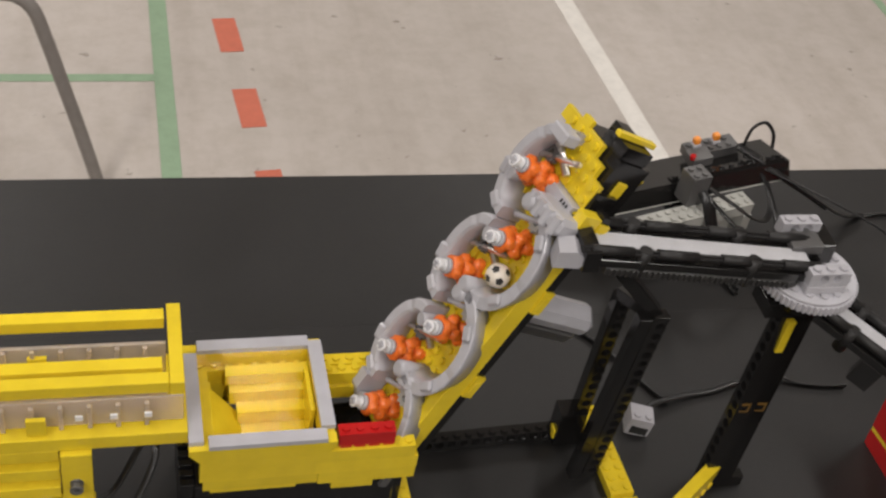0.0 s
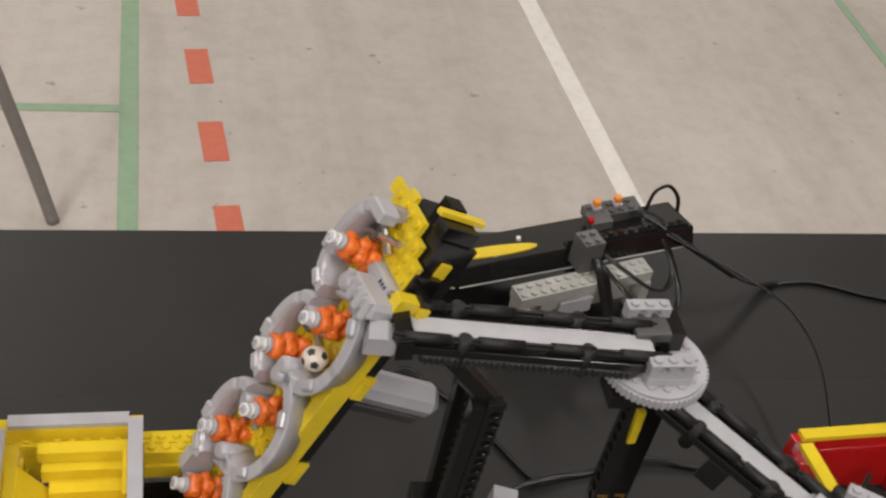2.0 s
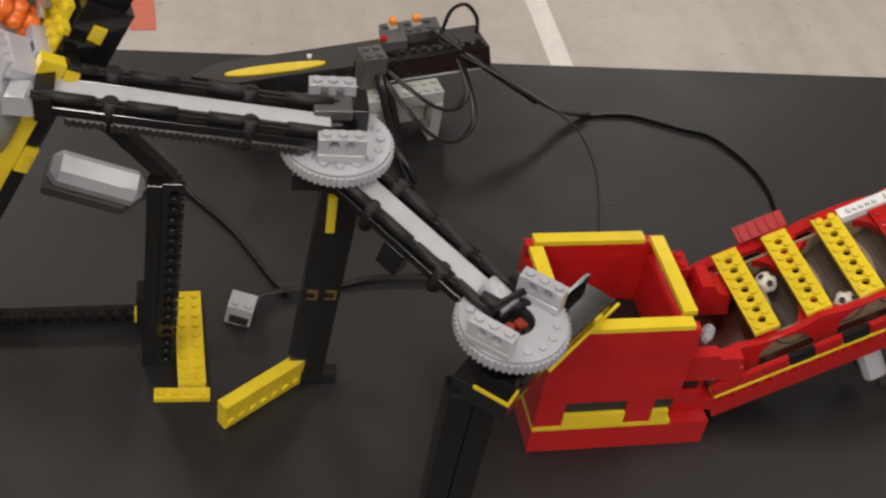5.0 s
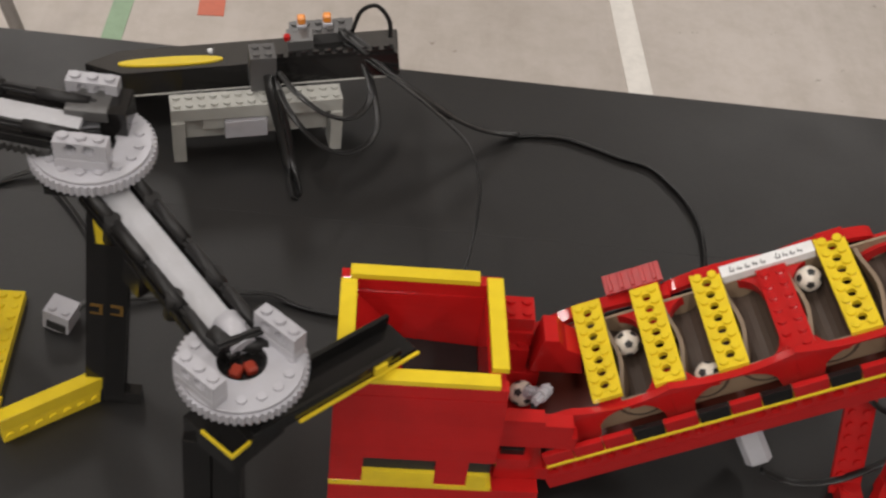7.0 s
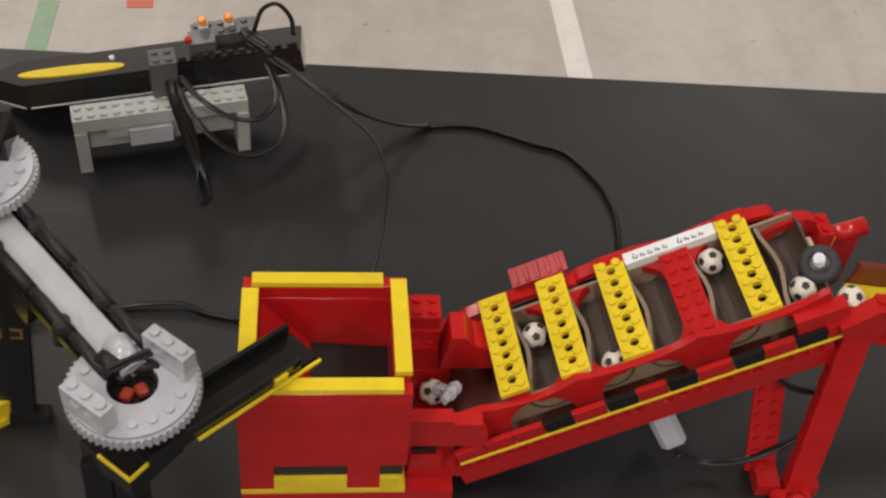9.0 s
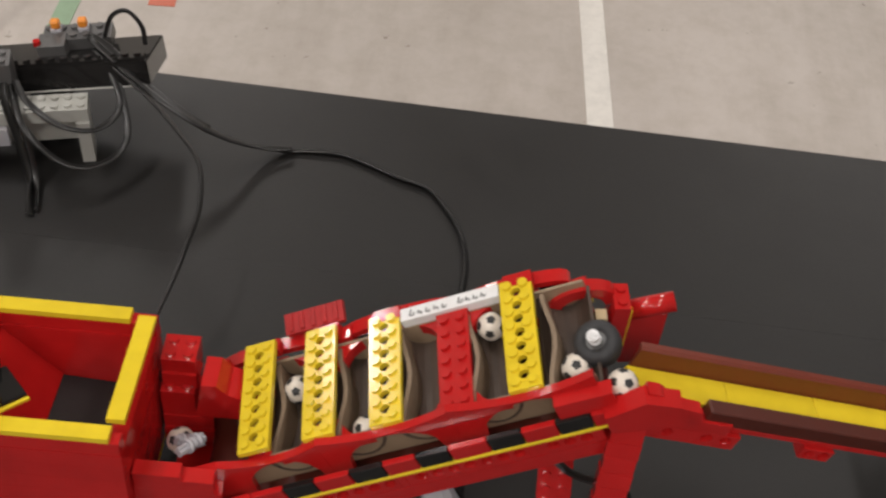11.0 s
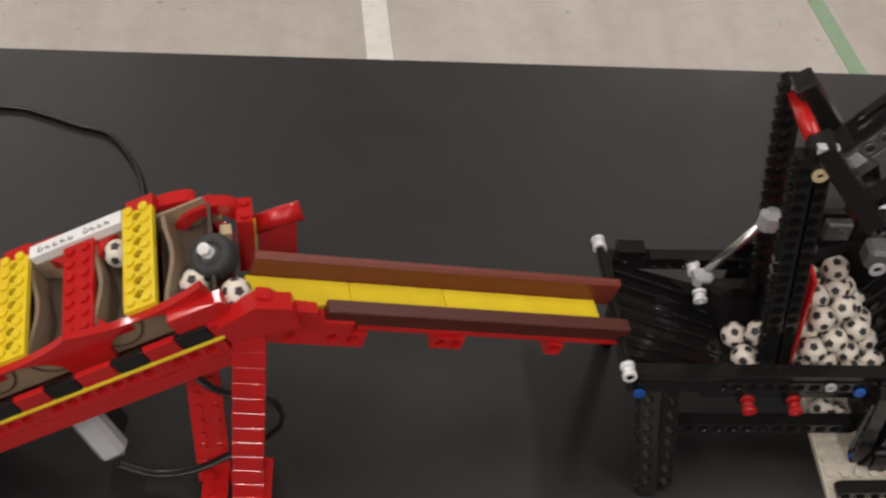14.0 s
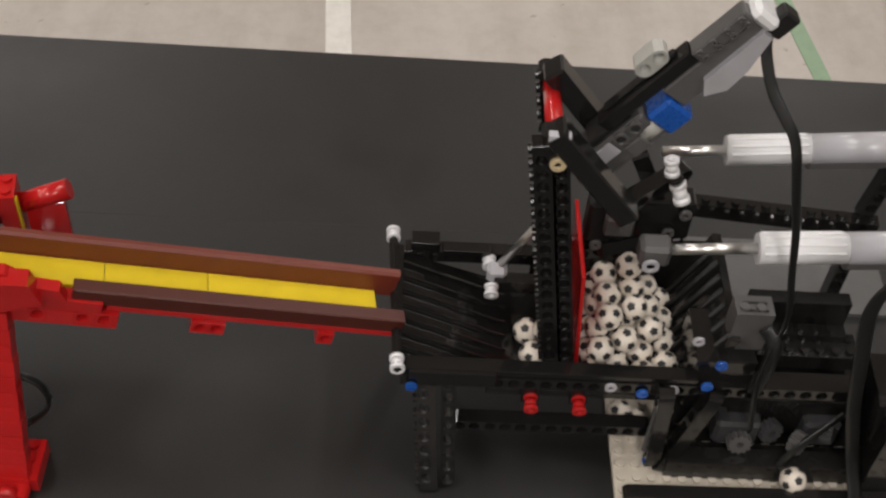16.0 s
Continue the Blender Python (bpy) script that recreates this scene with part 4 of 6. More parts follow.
def build_yellow_lift():
    t = thing("ball_lift", "steep yellow ball lift with grey curved walls and orange gears", "ball lift", pose(-0.05, 0.55, 0))
    part("side_beam", box(bmnew(), 0.004, 0.206, 0.0, 0.0078, 0.0, 0.0125), YELLOW, t, m=LF)
    part("side_beam", box(bmnew(), 0.004, 0.206, 0.0485, 0.0540, 0.0, 0.0100), YELLOW, t, m=LF)
    for k in range(3):
        part("bed_plate", brick(bmnew(), 0.010 + k * 8 * S, 0.0081, 0.0045, 8, 5, P, True), YELLOW, t, m=LF)
    part("spine", box(bmnew(), 0.0, 0.215, 0.010, 0.0465, -0.012, 0.0042), BLACK, t, m=LF)
    part("spine_edge", box(bmnew(), 0.0, 0.208, 0.0005, 0.0095, -0.0065, -0.0003), BLACK, t, m=LF)
    for u in (0.0715, 0.1385, 0.188):
        part("lug", brick(bmnew(), u, -0.0012, -0.0072, 2, 1, 0.007, False), YELLOW, t, m=LF)
        part("lug_face", box(bmnew(), u + 0.003, u + 0.013, -0.0022, -0.0012, -0.0058, -0.0012), YELLOW, t, m=LF)
    # bowed grey walls, in front and behind
    for uc in (0.0915, 0.1590):
        wall = part("curved_wall", curved_wall(uc, 0.0325, 0.0250, -0.0270, 0.0085, 0.0240, 0.0090, 0.0058), GREY, t, "smooth grey bowed wall piece", m=LF)
        for du in (-0.0300, 0.0310):
            part("wall_knob", cyl(cyl(bmnew(), (0, 0, 0), (0, 0, 0.0200), 0.0050, 14), (0, 0, 0.0200), (0, 0, 0.0216), 0.0050, 14, 0.0034), GREY, wall, m=at(LF, uc + du, 0.0270, 0.0060))
        for du, turn in ((-0.0200, 42), (0.0215, -42)):
            part("wall_knob", box(bmnew(), -0.0045, 0.0045, -0.0030, 0.0030, 0, 0.0030, bev=0.0012), GREY, wall, m=at(LF, uc + du, 0.0035, 0.0235, 0, 0, -turn))
    part("curved_wall", curved_wall(0.0270, 0.0320, 0.0250, -0.0275, 0.0085, 0.0240, 0.0072, 0.0052, 0.46, 1.0), GREY, t, m=LF)
    part("curved_wall", prism(bmnew(), [(0.006, 0.008), (0.029, 0.0095), (0.029, 0.0235), (0.020, 0.0170)], -0.0045, 0.0030), GREY, t, m=LF)
    for uc, h in ((0.0695, 0.0310), (0.1355, 0.0315), (0.1995, 0.0315)):
        wall = part("curved_wall", curved_wall(uc, h, 0.0400, 0.0205, 0.0020, 0.0255, 0.0078), GREY, t, "smooth grey bowed wall piece", m=LF)
        for du, dv, turn in ((-0.0270, 0.0090, 62), (-0.0085, 0.0188, 12)):
            part("wall_knob", box(bmnew(), -0.0050, 0.0050, -0.0046, 0.0016, 0, 0.0158, bev=0.0012), GREY, wall, m=at(LF, uc + du, 0.0400 + dv, 0.0108, 0, 0, turn))
    part("curved_wall", prism(bmnew(), [(0.010, 0.010), (0.040, 0.010), (0.040, 0.028), (0.028, 0.028), (0.014, 0.018)], 0.0420, 0.0490), GREY, t, m=LF)
    part("tail_clip", box(bmnew(), -0.004, 0.004, -0.005, 0.005, 0.006, 0.0115), DGREY, t, m=LF)
    # orange knob wheels on grey axles with white bushes
    for k in range(6):
        u = 0.0305 + k * 0.0332
        v = 0.0400 if k % 2 else 0.0260
        g = at(LF, u, v, 0.0, 9 * (k % 3) - 7, 6 * (k % 2) - 3, 23 * k)
        for w, turn, r in ((0.0105, 0.2, 0.0088), (0.0180, 0.2 + math.pi / 4, 0.0088), (0.0248, 0.2, 0.0074)):
            part("knob_wheel", knob_wheel(bmnew(), w, turn, r), ORANGE, t, "orange knob wheel", m=g)
        bm = cross_axle(bmnew(), (0, 0, 0.004), (0, 0, 0.0375))
        cyl(bm, (0, 0, 0.0280), (0, 0, 0.0310), 0.0046, 14)
        part("axle", bm, GREY, t, m=g)
        part("bush", bush(bmnew(), (0, 0, 0.0312), (0, 0, 0.0365), 0.0036), WHITE, t, "white bush", m=g)
        part("connector", cyl(bmnew(), (0.002, 0.010, 0.0090), (0.000, 0.012, 0.0250), 0.0040, 12), GREY, t, m=at(LF, u - 0.006, v, 0.0))
        part("small_gear", gear(bmnew(), 0.0058, 0.004, 10, z0=0.0085), DGREY if k % 2 else OLDGREY, t, m=at(LF, u + 0.0150, v + (0.004 if k % 2 else -0.004), 0.002, 12, 0, 31 * k))
        part("axle", cyl(bmnew(), (0.004, -0.0165, 0.008), (0.001, 0.014, 0.010), 0.0017, 8), CHROME if k % 2 else GREY, t, m=at(LF, u + 0.014, v, 0.004, 0, 0, 20))
        part("chain_link", cyl(bmnew(), (0.0, -0.010, 0.006), (0.002, 0.012, 0.009), 0.0022, 8), CHROME, t, m=at(LF, u + 0.017, v, 0.004, 0, 0, -25))
    # head
    part("head_plate", brick(bmnew(), 0.2025, 0.0280, 0.0020, 4, 4, P, True), YELLOW, t, m=LF)
    part("head_plate", brick(bmnew(), 0.2025, 0.0120, 0.0020, 2, 2, P, True), YELLOW, t, m=LF)
    part("head_tooth", brick(bmnew(), 0.2185, 0.0200, 0.0020, 1, 1, P, True), YELLOW, t, m=LF)
    part("head_tooth", brick(bmnew(), 0.2265, 0.0600, 0.0020, 1, 0.8, P, True), YELLOW, t, m=LF)
    part("head_tooth", brick(bmnew(), 0.2345, 0.0440, 0.0020, 0.5, 1, P, False), YELLOW, t, m=LF)
    part("tile", box(bmnew(), 0.1945, 0.2022, 0.0120, 0.0600, 0.0010, 0.0120), GREY, t, "grey printed tile", m=LF)
    for k, v in enumerate((0.0150, 0.0177, 0.0204)):
        part("tile_mark", box(bmnew(), 0.1962, 0.2006, v, v + 0.0016, 0.0119, 0.0124), INK, t, m=LF)
    K = at(LF, 0.1920, 0.0300, 0.0210, 0, 0, -86)
    part("knuckle", box(bmnew(), 0, 0.031, -0.0056, 0.0056, -0.0125, 0.005, bev=0.003), GREY, t, m=K)
    for j in range(4):
        part("knuckle_rib", cyl(bmnew(), (0.003 + j * 0.0080, -0.0050, 0.0044), (0.003 + j * 0.0080, 0.0050, 0.0044), 0.0025, 10), GREY, t, m=K)
    part("crest", box(bmnew(), 0.2235, 0.2310, 0.0330, 0.0475, 0.0150, 0.0262, bev=0.001), GREY, t, m=LF)
    part("black_housing", brick(bmnew(), 0.1960, 0.0155, -0.0240, 4.8, 4.6, 0.0244, False), BLACK, t, m=LF)
    part("black_housing", brick(bmnew(), 0.2348, 0.0170, -0.0200, 1.0, 1.3, 0.021, False), BLACK, t, m=LF)
    part("black_housing", brick(bmnew(), 0.2348, 0.0370, -0.0220, 1.0, 1.3, 0.010, False), BLACK, t, m=LF)
    part("yellow_bar", box(bmnew(), 0.2432, 0.2464, 0.0245, 0.0290, -0.0260, 0.0035), YELLOW, t, m=LF)
    part("yellow_bar", box(bmnew(), 0.214, 0.2235, 0.0135, 0.0154, -0.015, -0.0080), YELLOW, t, m=LF)
    # foot of the lift
    part("base_beam", beam(bmnew(), 13, B, True), BLACK, t, m=pose(-0.046, 0.535, 0.0, 0, 0, 2.5))
    part("base_plate", brick(bmnew(), -0.063, 0.485, 0.0, 1, 7, P, True), YELLOW, t, m=pose(0, 0, 0))
    part("base_block", box(bmnew(), -0.097, -0.0635, 0.495, 0.555, 0.0, 0.026), BLACK, t)
    # motor that hangs behind the lift
    m = frame_to((0.0045, 0.545, 0.121), (0.0545, 0.545, 0.102), (0, -0.4, 1))
    part("motor_casing", box(bmnew(), 0.0, 0.051, -0.0095, 0.0095, -0.008, 0.008, bev=0.0045), GREY, t, "pale grey motor casing", m=m)
    part("motor_base", box(bmnew(), 0.0, 0.046, -0.0095, 0.0095, -0.020, -0.0083, bev=0.001), DGREY, t, m=m)
    return t


def build_guide_frame():
    stand(0.0054, -0.0295, 0.0141)
    t = thing("ball_guide", "yellow ball guide frame with clear panels", "ball guide", pose(-0.25, 0.55, 0))
    def bar(x0, x1, y0, y1, z0, z1, mat=YELLOW, nm="bar", lab=""):
        part(nm, box(bmnew(), x0, x1, y0, y1, z0, z1), mat, t, lab)
    bar(-0.300, -0.2065, 0.572, 0.580, 0.1000, 0.108)
    bar(-0.205, -0.1975, 0.525, 0.5835, 0.0985, 0.1082)
    bar(-0.300, -0.2085, 0.5385, 0.5465, 0.0975, 0.1055)
    bar(-0.300, -0.2055, 0.5255, 0.5335, 0.1000, 0.108)
    bar(-0.300, -0.206, 0.556, 0.5585, 0.080, 0.1050, CLEAR, "clear_panel", "clear plastic panel")
    bar(-0.300, -0.198, 0.5235, 0.5250, 0.080, 0.0995, CLEAR, "clear_panel", "clear plastic panel")
    for k in range(6):
        bar(-0.291 + k * 0.0145, -0.2885 + k * 0.0145, 0.5205, 0.5232, 0.080, 0.0975, CLEAR, "clear_rib", "clear plastic rib")
        bar(-0.291 + k * 0.0145, -0.2885 + k * 0.0145, 0.5535, 0.5558, 0.080, 0.1045, CLEAR, "clear_rib", "clear plastic rib")
    # white blocks added to draw the bright dots along the clear panels
    for k in range(3):
        bar(-0.2535 + k * 0.0175, -0.2495 + k * 0.0175, 0.5192, 0.5204, 0.0880, 0.0920, WHITE, "clip", "small white block for a bright dot")
        bar(-0.2535 + k * 0.0175, -0.2495 + k * 0.0175, 0.5522, 0.5534, 0.0940, 0.0980, WHITE, "clip", "small white block for a bright dot")
    bar(-0.278, -0.268, 0.5530, 0.5560, 0.080, 0.100, YELLOW, "upright")
    bar(-0.278, -0.268, 0.5175, 0.5205, 0.080, 0.092, YELLOW, "upright")
    bar(-0.310, -0.196, 0.515, 0.5720, 0.0700, 0.0795, YELLOW, "floor")
    bar(-0.300, -0.206, 0.5260, 0.5378, 0.0850, 0.0868, CLEAR, "clear_panel", "clear plastic panel")
    bar(-0.310, -0.196, 0.520, 0.5232, 0.0640, 0.0698, YELLOW, "floor")
    bar(-0.262, -0.246, 0.5115, 0.5245, 0.0300, 0.0695, YELLOW, "post")
    part("pin", bush(bmnew(), (-0.2545, 0.5125, 0.046), (-0.2545, 0.5060, 0.046), 0.0036), DGREY, t)
    for k, z in enumerate((0.060, 0.047, 0.034)):
        bar(-0.310, -0.263, 0.516 - 0.002 * k, 0.540, z, z + 0.0085, YELLOW, "step_brick")
    bar(-0.310, -0.263, 0.530, 0.545, -0.0141, 0.030, BLACK, "underframe")
    bar(-0.310, -0.246, 0.500, 0.5300, -0.0141, 0.0125, YELLOW, "base")
    for k in range(3):
        bar(-0.292 + k * 0.016, -0.283 + k * 0.016, 0.500, 0.508, 0.0127, 0.0195, WHITE if k % 2 else YELLOW, "base_brick")
    bar(-0.246, -0.237, 0.535, 0.545, 0.052, 0.0640, CHROME, "clip")
    part("cable", ribbon(bmnew(), [(-0.250, 0.505, 0.010), (-0.232, 0.512, 0.006), (-0.215, 0.530, 0.030), (-0.213, 0.540, 0.040), (-0.220, 0.545, 0.034), (-0.236, 0.532, 0.010), (-0.255, 0.522, 0.004)]), CABLE, t, "flat black cable")
    stand()
    return t


# ---- zigzag track with two turntables ----
def build_turntable(parent, c, r, yaw, blocks):
    m = pose(*c, 0, 0, yaw)
    ring = part("turntable", gear(bmnew(), r, 0.0052, 56, ri=0.0115), GREY, parent, "grey toothed turntable ring", m=m)
    part("turntable_disc", pipe(bmnew(), (0, 0, 0.0052), (0, 0, 0.0072), r * 0.93, 0.0110, 40), GREY, ring, m=m)
    bm = bmnew()
    for k in range(16):
        a = 2 * math.pi * k / 16
        cyl(bm, (r * 0.74 * math.cos(a), r * 0.74 * math.sin(a), 0.007), (r * 0.74 * math.cos(a), r * 0.74 * math.sin(a), 0.0086), 0.0022, 8)
    part("turntable_studs", bm, GREY, ring, m=m)
    for x, y, n, z, rows, under in blocks:
        part("turntable_riser", box(bmnew(), x, x + n * S, y - 0.004, y - 0.004 + rows * S, 0.0073, z - 0.0001), under, ring, m=m)
        for k in range(rows):
            part("turntable_block", beam(bmnew(), n, B, True), GREY, ring, "grey technic brick", m=at(m, x, y + k * S, z))
    part("turntable_sleeve", pipe(bmnew(), (0, 0, -0.004), (0, 0, 0.0050), 0.0114, 0.0104, 28), MATTBLACK, ring, m=m)
    return ring


def chute(parent, a, b, side=0.0110, floor=0.0124, rack=True):
    m = frame_to(a, b)
    L = (Vector(b) - Vector(a)).length
    part("chute_floor", box(bmnew(), 0.004, L, -floor / 2, floor / 2, -0.0032, 0.0), TILE, parent, "pale smooth tile floor", m=m)
    for s in (-1, 1):
        part("side_beam", box(bmnew(), 0, L, s * side - 0.0038, s * side + 0.0038, -0.0062, -0.0010), BLACK, parent, m=m)
        part("side_rod", cross_axle(bmnew(), (-0.006, s * (side + 0.0005), 0.0028), (L + 0.004, s * (side + 0.0005), 0.0028), 0.0022), MATTBLACK, parent, m=m)
        for f in (0.08, 0.36, 0.64, 0.92):
            part("rod_sleeve", cyl(bmnew(), (L * f - 0.012, s * (side + 0.0005), 0.0028), (L * f + 0.012, s * (side + 0.0005), 0.0028), 0.0029, 12), MATTBLACK, parent, m=m)
        for f in (0.22, 0.70):
            part("connector", cyl(bmnew(), (L * f, s * (side + 0.0005), 0.0052), (L * f, s * (side + 0.0005), -0.0125), 0.0038, 12), MATTBLACK, parent, m=m)
    if not rack:
        return m
    bm = bmnew()
    box(bm, 0.01, L - 0.01, -side - 0.004, -side + 0.004, -0.0110, -0.0064)
    part("rack", bm, RACK, parent, "dark toothed rack", m=m)
    bm = bmnew()
    for k in range(int((L - 0.024) / 0.0032)):
        x = 0.012 + k * 0.0032
        box(bm, x, x + 0.0016, -side - 0.0052, -side - 0.004, -0.0108, -0.0066, bev=0.0002)
    tagged(part("rack_teeth", bm, RACK, parent, m=m), kind="stuff")
    return m


def studded_post(parent, a, b, up, name="post"):
    L = (Vector(b) - Vector(a)).length
    n = max(2, int(L / S))
    return part(name, beam(bmnew(), n, B, True), BLACK, parent, m=frame_to(a, b, up))


def build_zigzag():
    t = thing("ball_track", "black and white zigzag ball track on two grey turntables", "ball track", pose(0.15, 0.5, 0))
    chute(t, (0.0130, 0.5055, 0.2086), (0.1490, 0.5045, 0.1910))
    stand(0.0125, -0.0275, 0.009)
    part("end_joint", prism(bmnew(), [(0, 0.002), (0.014, 0.003), (0.018, 0.008), (0.011, 0.014), (0.002, 0.013)], -0.0065, 0.0065), GREY, t, "grey rounded joint", m=pose(-0.018, 0.528, 0.188, 0, 0, -10))
    part("end_block", box(bmnew(), -0.004, 0.005, 0.517, 0.549, 0.190, 0.2035), BLACK, t)
    stand()
    build_turntable(t, (0.1530, 0.5035, 0.1740), 0.0292, -1, ((-0.0115, -0.0155, 3, 0.0130, 1, GREY), (-0.0150, 0.0215, 3, 0.0170, 1, MATTBLACK)))
    stand(0.002, -0.019, 0.002)
    part("bridge", box(bmnew(), 0.154, 0.1665, 0.528, 0.5465, 0.178, 0.1925), BLACK, t)
    part("funnel", box(bmnew(), 0.1385, 0.1580, 0.5270, 0.5430, 0.1870, 0.1930), DGREY, t)
    stand()
    m = chute(t, (0.1610, 0.4900, 0.1700), (0.2295, 0.4240, 0.1470), 0.0102, 0.0136, False)
    part("chute_bracket", box(bmnew(), 0.036, 0.049, -0.0142, -0.0040, -0.0240, -0.0064), BLACK, t, m=m)
    build_turntable(t, (0.2350, 0.4105, 0.1420), 0.0292, -37, ((-0.0135, -0.0225, 3, 0.0115, 1, GREY), (-0.0070, 0.0180, 3, 0.0120, 1, GREY)))
    stand(0.003, 0.0025, -0.0175)
    part("spout", cyl(bmnew(), (0.2215, 0.4280, 0.1690), (0.2320, 0.4150, 0.1660), 0.0062, 16), GREY, t)
    for a, b, r in (((0.2170, 0.4190, 0.1700), (0.2265, 0.4130, 0.1690), 0.0038), ((0.2350, 0.4330, 0.1700), (0.2440, 0.4250, 0.1690), 0.0038),
                    ((0.2275, 0.4175, 0.1650), (0.2420, 0.4190, 0.1650), 0.0034), ((0.2330, 0.4240, 0.1640), (0.2370, 0.4165, 0.1640), 0.0034), ((0.2245, 0.4110, 0.1640), (0.2290, 0.4150, 0.1640), 0.0030)):
        part("joint", cyl(bmnew(), a, b, r, 14), MATTBLACK, t)
    part("joint_pin", cross_axle(bmnew(), (0.2215, 0.4100, 0.1720), (0.2470, 0.4270, 0.1720), 0.0021), MATTBLACK, t)
    for p, yaw in (((0.2358, 0.4068, 0.1614), 35), ((0.2300, 0.4042, 0.1614), -15)):
        part("exit_piece", box(bmnew(), -0.0026, 0.0026, -0.0030, 0.0030, 0.0, 0.0042, bev=0.0009), REDBROWN, t, "small red-brown piece in the turntable's hole", m=pose(*p, 0, 0, yaw))
    # black outlet chute into the red hopper
    stand()
    oa, ob = Vector((0.2370, 0.4015, 0.1140)), Vector((0.3045, 0.4715, 0.1015))
    m = frame_to(oa, ob)
    L = (ob - oa).length
    part("outlet_floor", box(bmnew(), -0.004, L, -0.010, 0.010, -0.003, 0.0), BLACK, t, m=m)
    part("outlet_wall", box(bmnew(), -0.004, L - 0.003, 0.0082, 0.0108, 0.0, 0.0085), GLOSSBLACK, t, m=m)
    part("outlet_wall", box(bmnew(), -0.004, L - 0.012, -0.0108, -0.0082, 0.0, 0.0068), GLOSSBLACK, t, m=m)
    part("outlet_edge", box(bmnew(), 0.022, L, -0.0128, -0.0110, -0.0022, -0.0004), YELLOW, t, "thin yellow edge strip", m=m)
    part("outlet_tip", box(bmnew(), L - 0.030, L - 0.022, -0.0124, -0.0086, 0.0, 0.0050), YELLOW, t, m=m)
    q = pose(0.2315, 0.4065, 0.1005, 0, 0, 52)
    part("head_plate", box(bmnew(), -0.016, 0.016, -0.016, 0.016, 0.0, 0.0130), BLACK, t, m=q)
    part("head_edge", box(bmnew(), -0.0166, -0.0150, -0.0166, 0.004, 0.0125, 0.0148), YELLOW, t, m=q)
    part("head_edge", box(bmnew(), -0.0150, -0.004, -0.0166, -0.0150, 0.0125, 0.0148), YELLOW, t, m=q)
    part("drum", cyl(bmnew(), (0.235, 0.4105, 0.1135), (0.235, 0.4105, 0.1438), 0.0102, 24), BLACK, t)
    part("drum", cyl(bmnew(), (0.1530, 0.5035, 0.160), (0.1530, 0.5035, 0.1725), 0.0165, 24), BLACK, t)
    part("collar", box(bmnew(), 0.1305, 0.1725, 0.493, 0.513, 0.154, 0.165), BLACK, t)
    # posts with studs
    for xa, xb, w in ((0.1398, 0.1540, 0.0104), (0.1505, 0.1645, 0.0106)):
        a, b = Vector((xa, 0.4971, 0.0)), Vector((xb, 0.5111, 0.162))
        m = frame_to(a, b, (0, -1, 0))
        part("post", beam(bmnew(), 20, B, False, t=w), BLACK, t, m=m)
        part("post_mark", box(bmnew(), 0.0690, 0.0765, -0.0034, 0.0030, B, B + 0.0002, bev=0.00004), GOLD, t, "worn gold marking", m=m)
        part("post_mark_hole", box(bmnew(), 0.0706, 0.0745, -0.0018, 0.0034, B + 0.0001, B + 0.0004, bev=0.00004), BLACK, t, m=m)
    part("post_foot", box(bmnew(), 0.1562, 0.1650, 0.4880, 0.4955, 0.0, 0.0090), BLACK, t)
    part("post_tile", box(bmnew(), 0.1505, 0.1555, 0.4960, 0.5000, 0.120, 0.146), YELLOW, t, "yellow tile between the posts")
    for dx in (0.0, 0.0135):
        part("post", box(bmnew(), 0, 0.102, -0.0066, 0.0066, 0.0, B, bev=0.0006), BLACK, t, m=frame_to((0.2130 + dx, 0.4050, 0.0), (0.2155 + dx, 0.4080, 0.1020), (0, -1, 0)))
    part("post_plate", box(bmnew(), 0.2085, 0.2345, 0.4060, 0.4135, 0.0, 0.1010), BLACK, t)
    studded_post(t, (0.0585, 0.5070, 0.0), (0.0660, 0.5030, 0.152), (1, 0, 0))
    part("post_plate", box(bmnew(), 0, 0.150, -0.0039, 0.0039, -0.0080, -0.0002), BLACK, t, m=frame_to((0.0585, 0.5070, 0.0), (0.0660, 0.5030, 0.152), (1, 0, 0)))
    studded_post(t, (0.0550, 0.5360, 0.0), (0.0580, 0.5350, 0.140), (1, 0, 0))
    part("brace", box(bmnew(), 0, 0.056, -0.004, 0.004, -0.008, 0), BLACK, t, m=frame_to((0.036, 0.511, 0.193), (0.074, 0.506, 0.150)))
    part("brace", box(bmnew(), 0, 0.030, -0.004, 0.004, -0.008, 0), BLACK, t, m=frame_to((0.061, 0.536, 0.141), (0.070, 0.505, 0.152)))
    part("block", box(bmnew(), 0.047, 0.065, 0.530, 0.544, 0.0, 0.030), BLACK, t)
    part("block_tip", box(bmnew(), 0.0455, 0.0468, 0.531, 0.538, 0.006, 0.014), YELLOW, t)
    # yellow feet on the table
    part("foot_plate", brick(bmnew(), 0, 0, 0.0, 2, 9, 0.0064, True), YELLOW, t, m=pose(0.0722, 0.4840, 0, 0, 0, 3.2))
    part("foot_plate", brick(bmnew(), 0.0585, 0.4755, 0.0, 4, 1, P, True), YELLOW, t)
    f = frame_to((0.0970, 0.4580, 0), (0.1440, 0.4930, 0))
    part("foot_beam", box(bmnew(), 0, 0.0600, -0.0040, 0.0040, 0.0105, 0.0200), YELLOW, t, m=f)
    bm = bmnew()
    box(bm, 0, 0.0600, -0.0036, 0.0040, 0.0, 0.0103)
    part("foot_beam", bm, YELLOW, t, m=f)
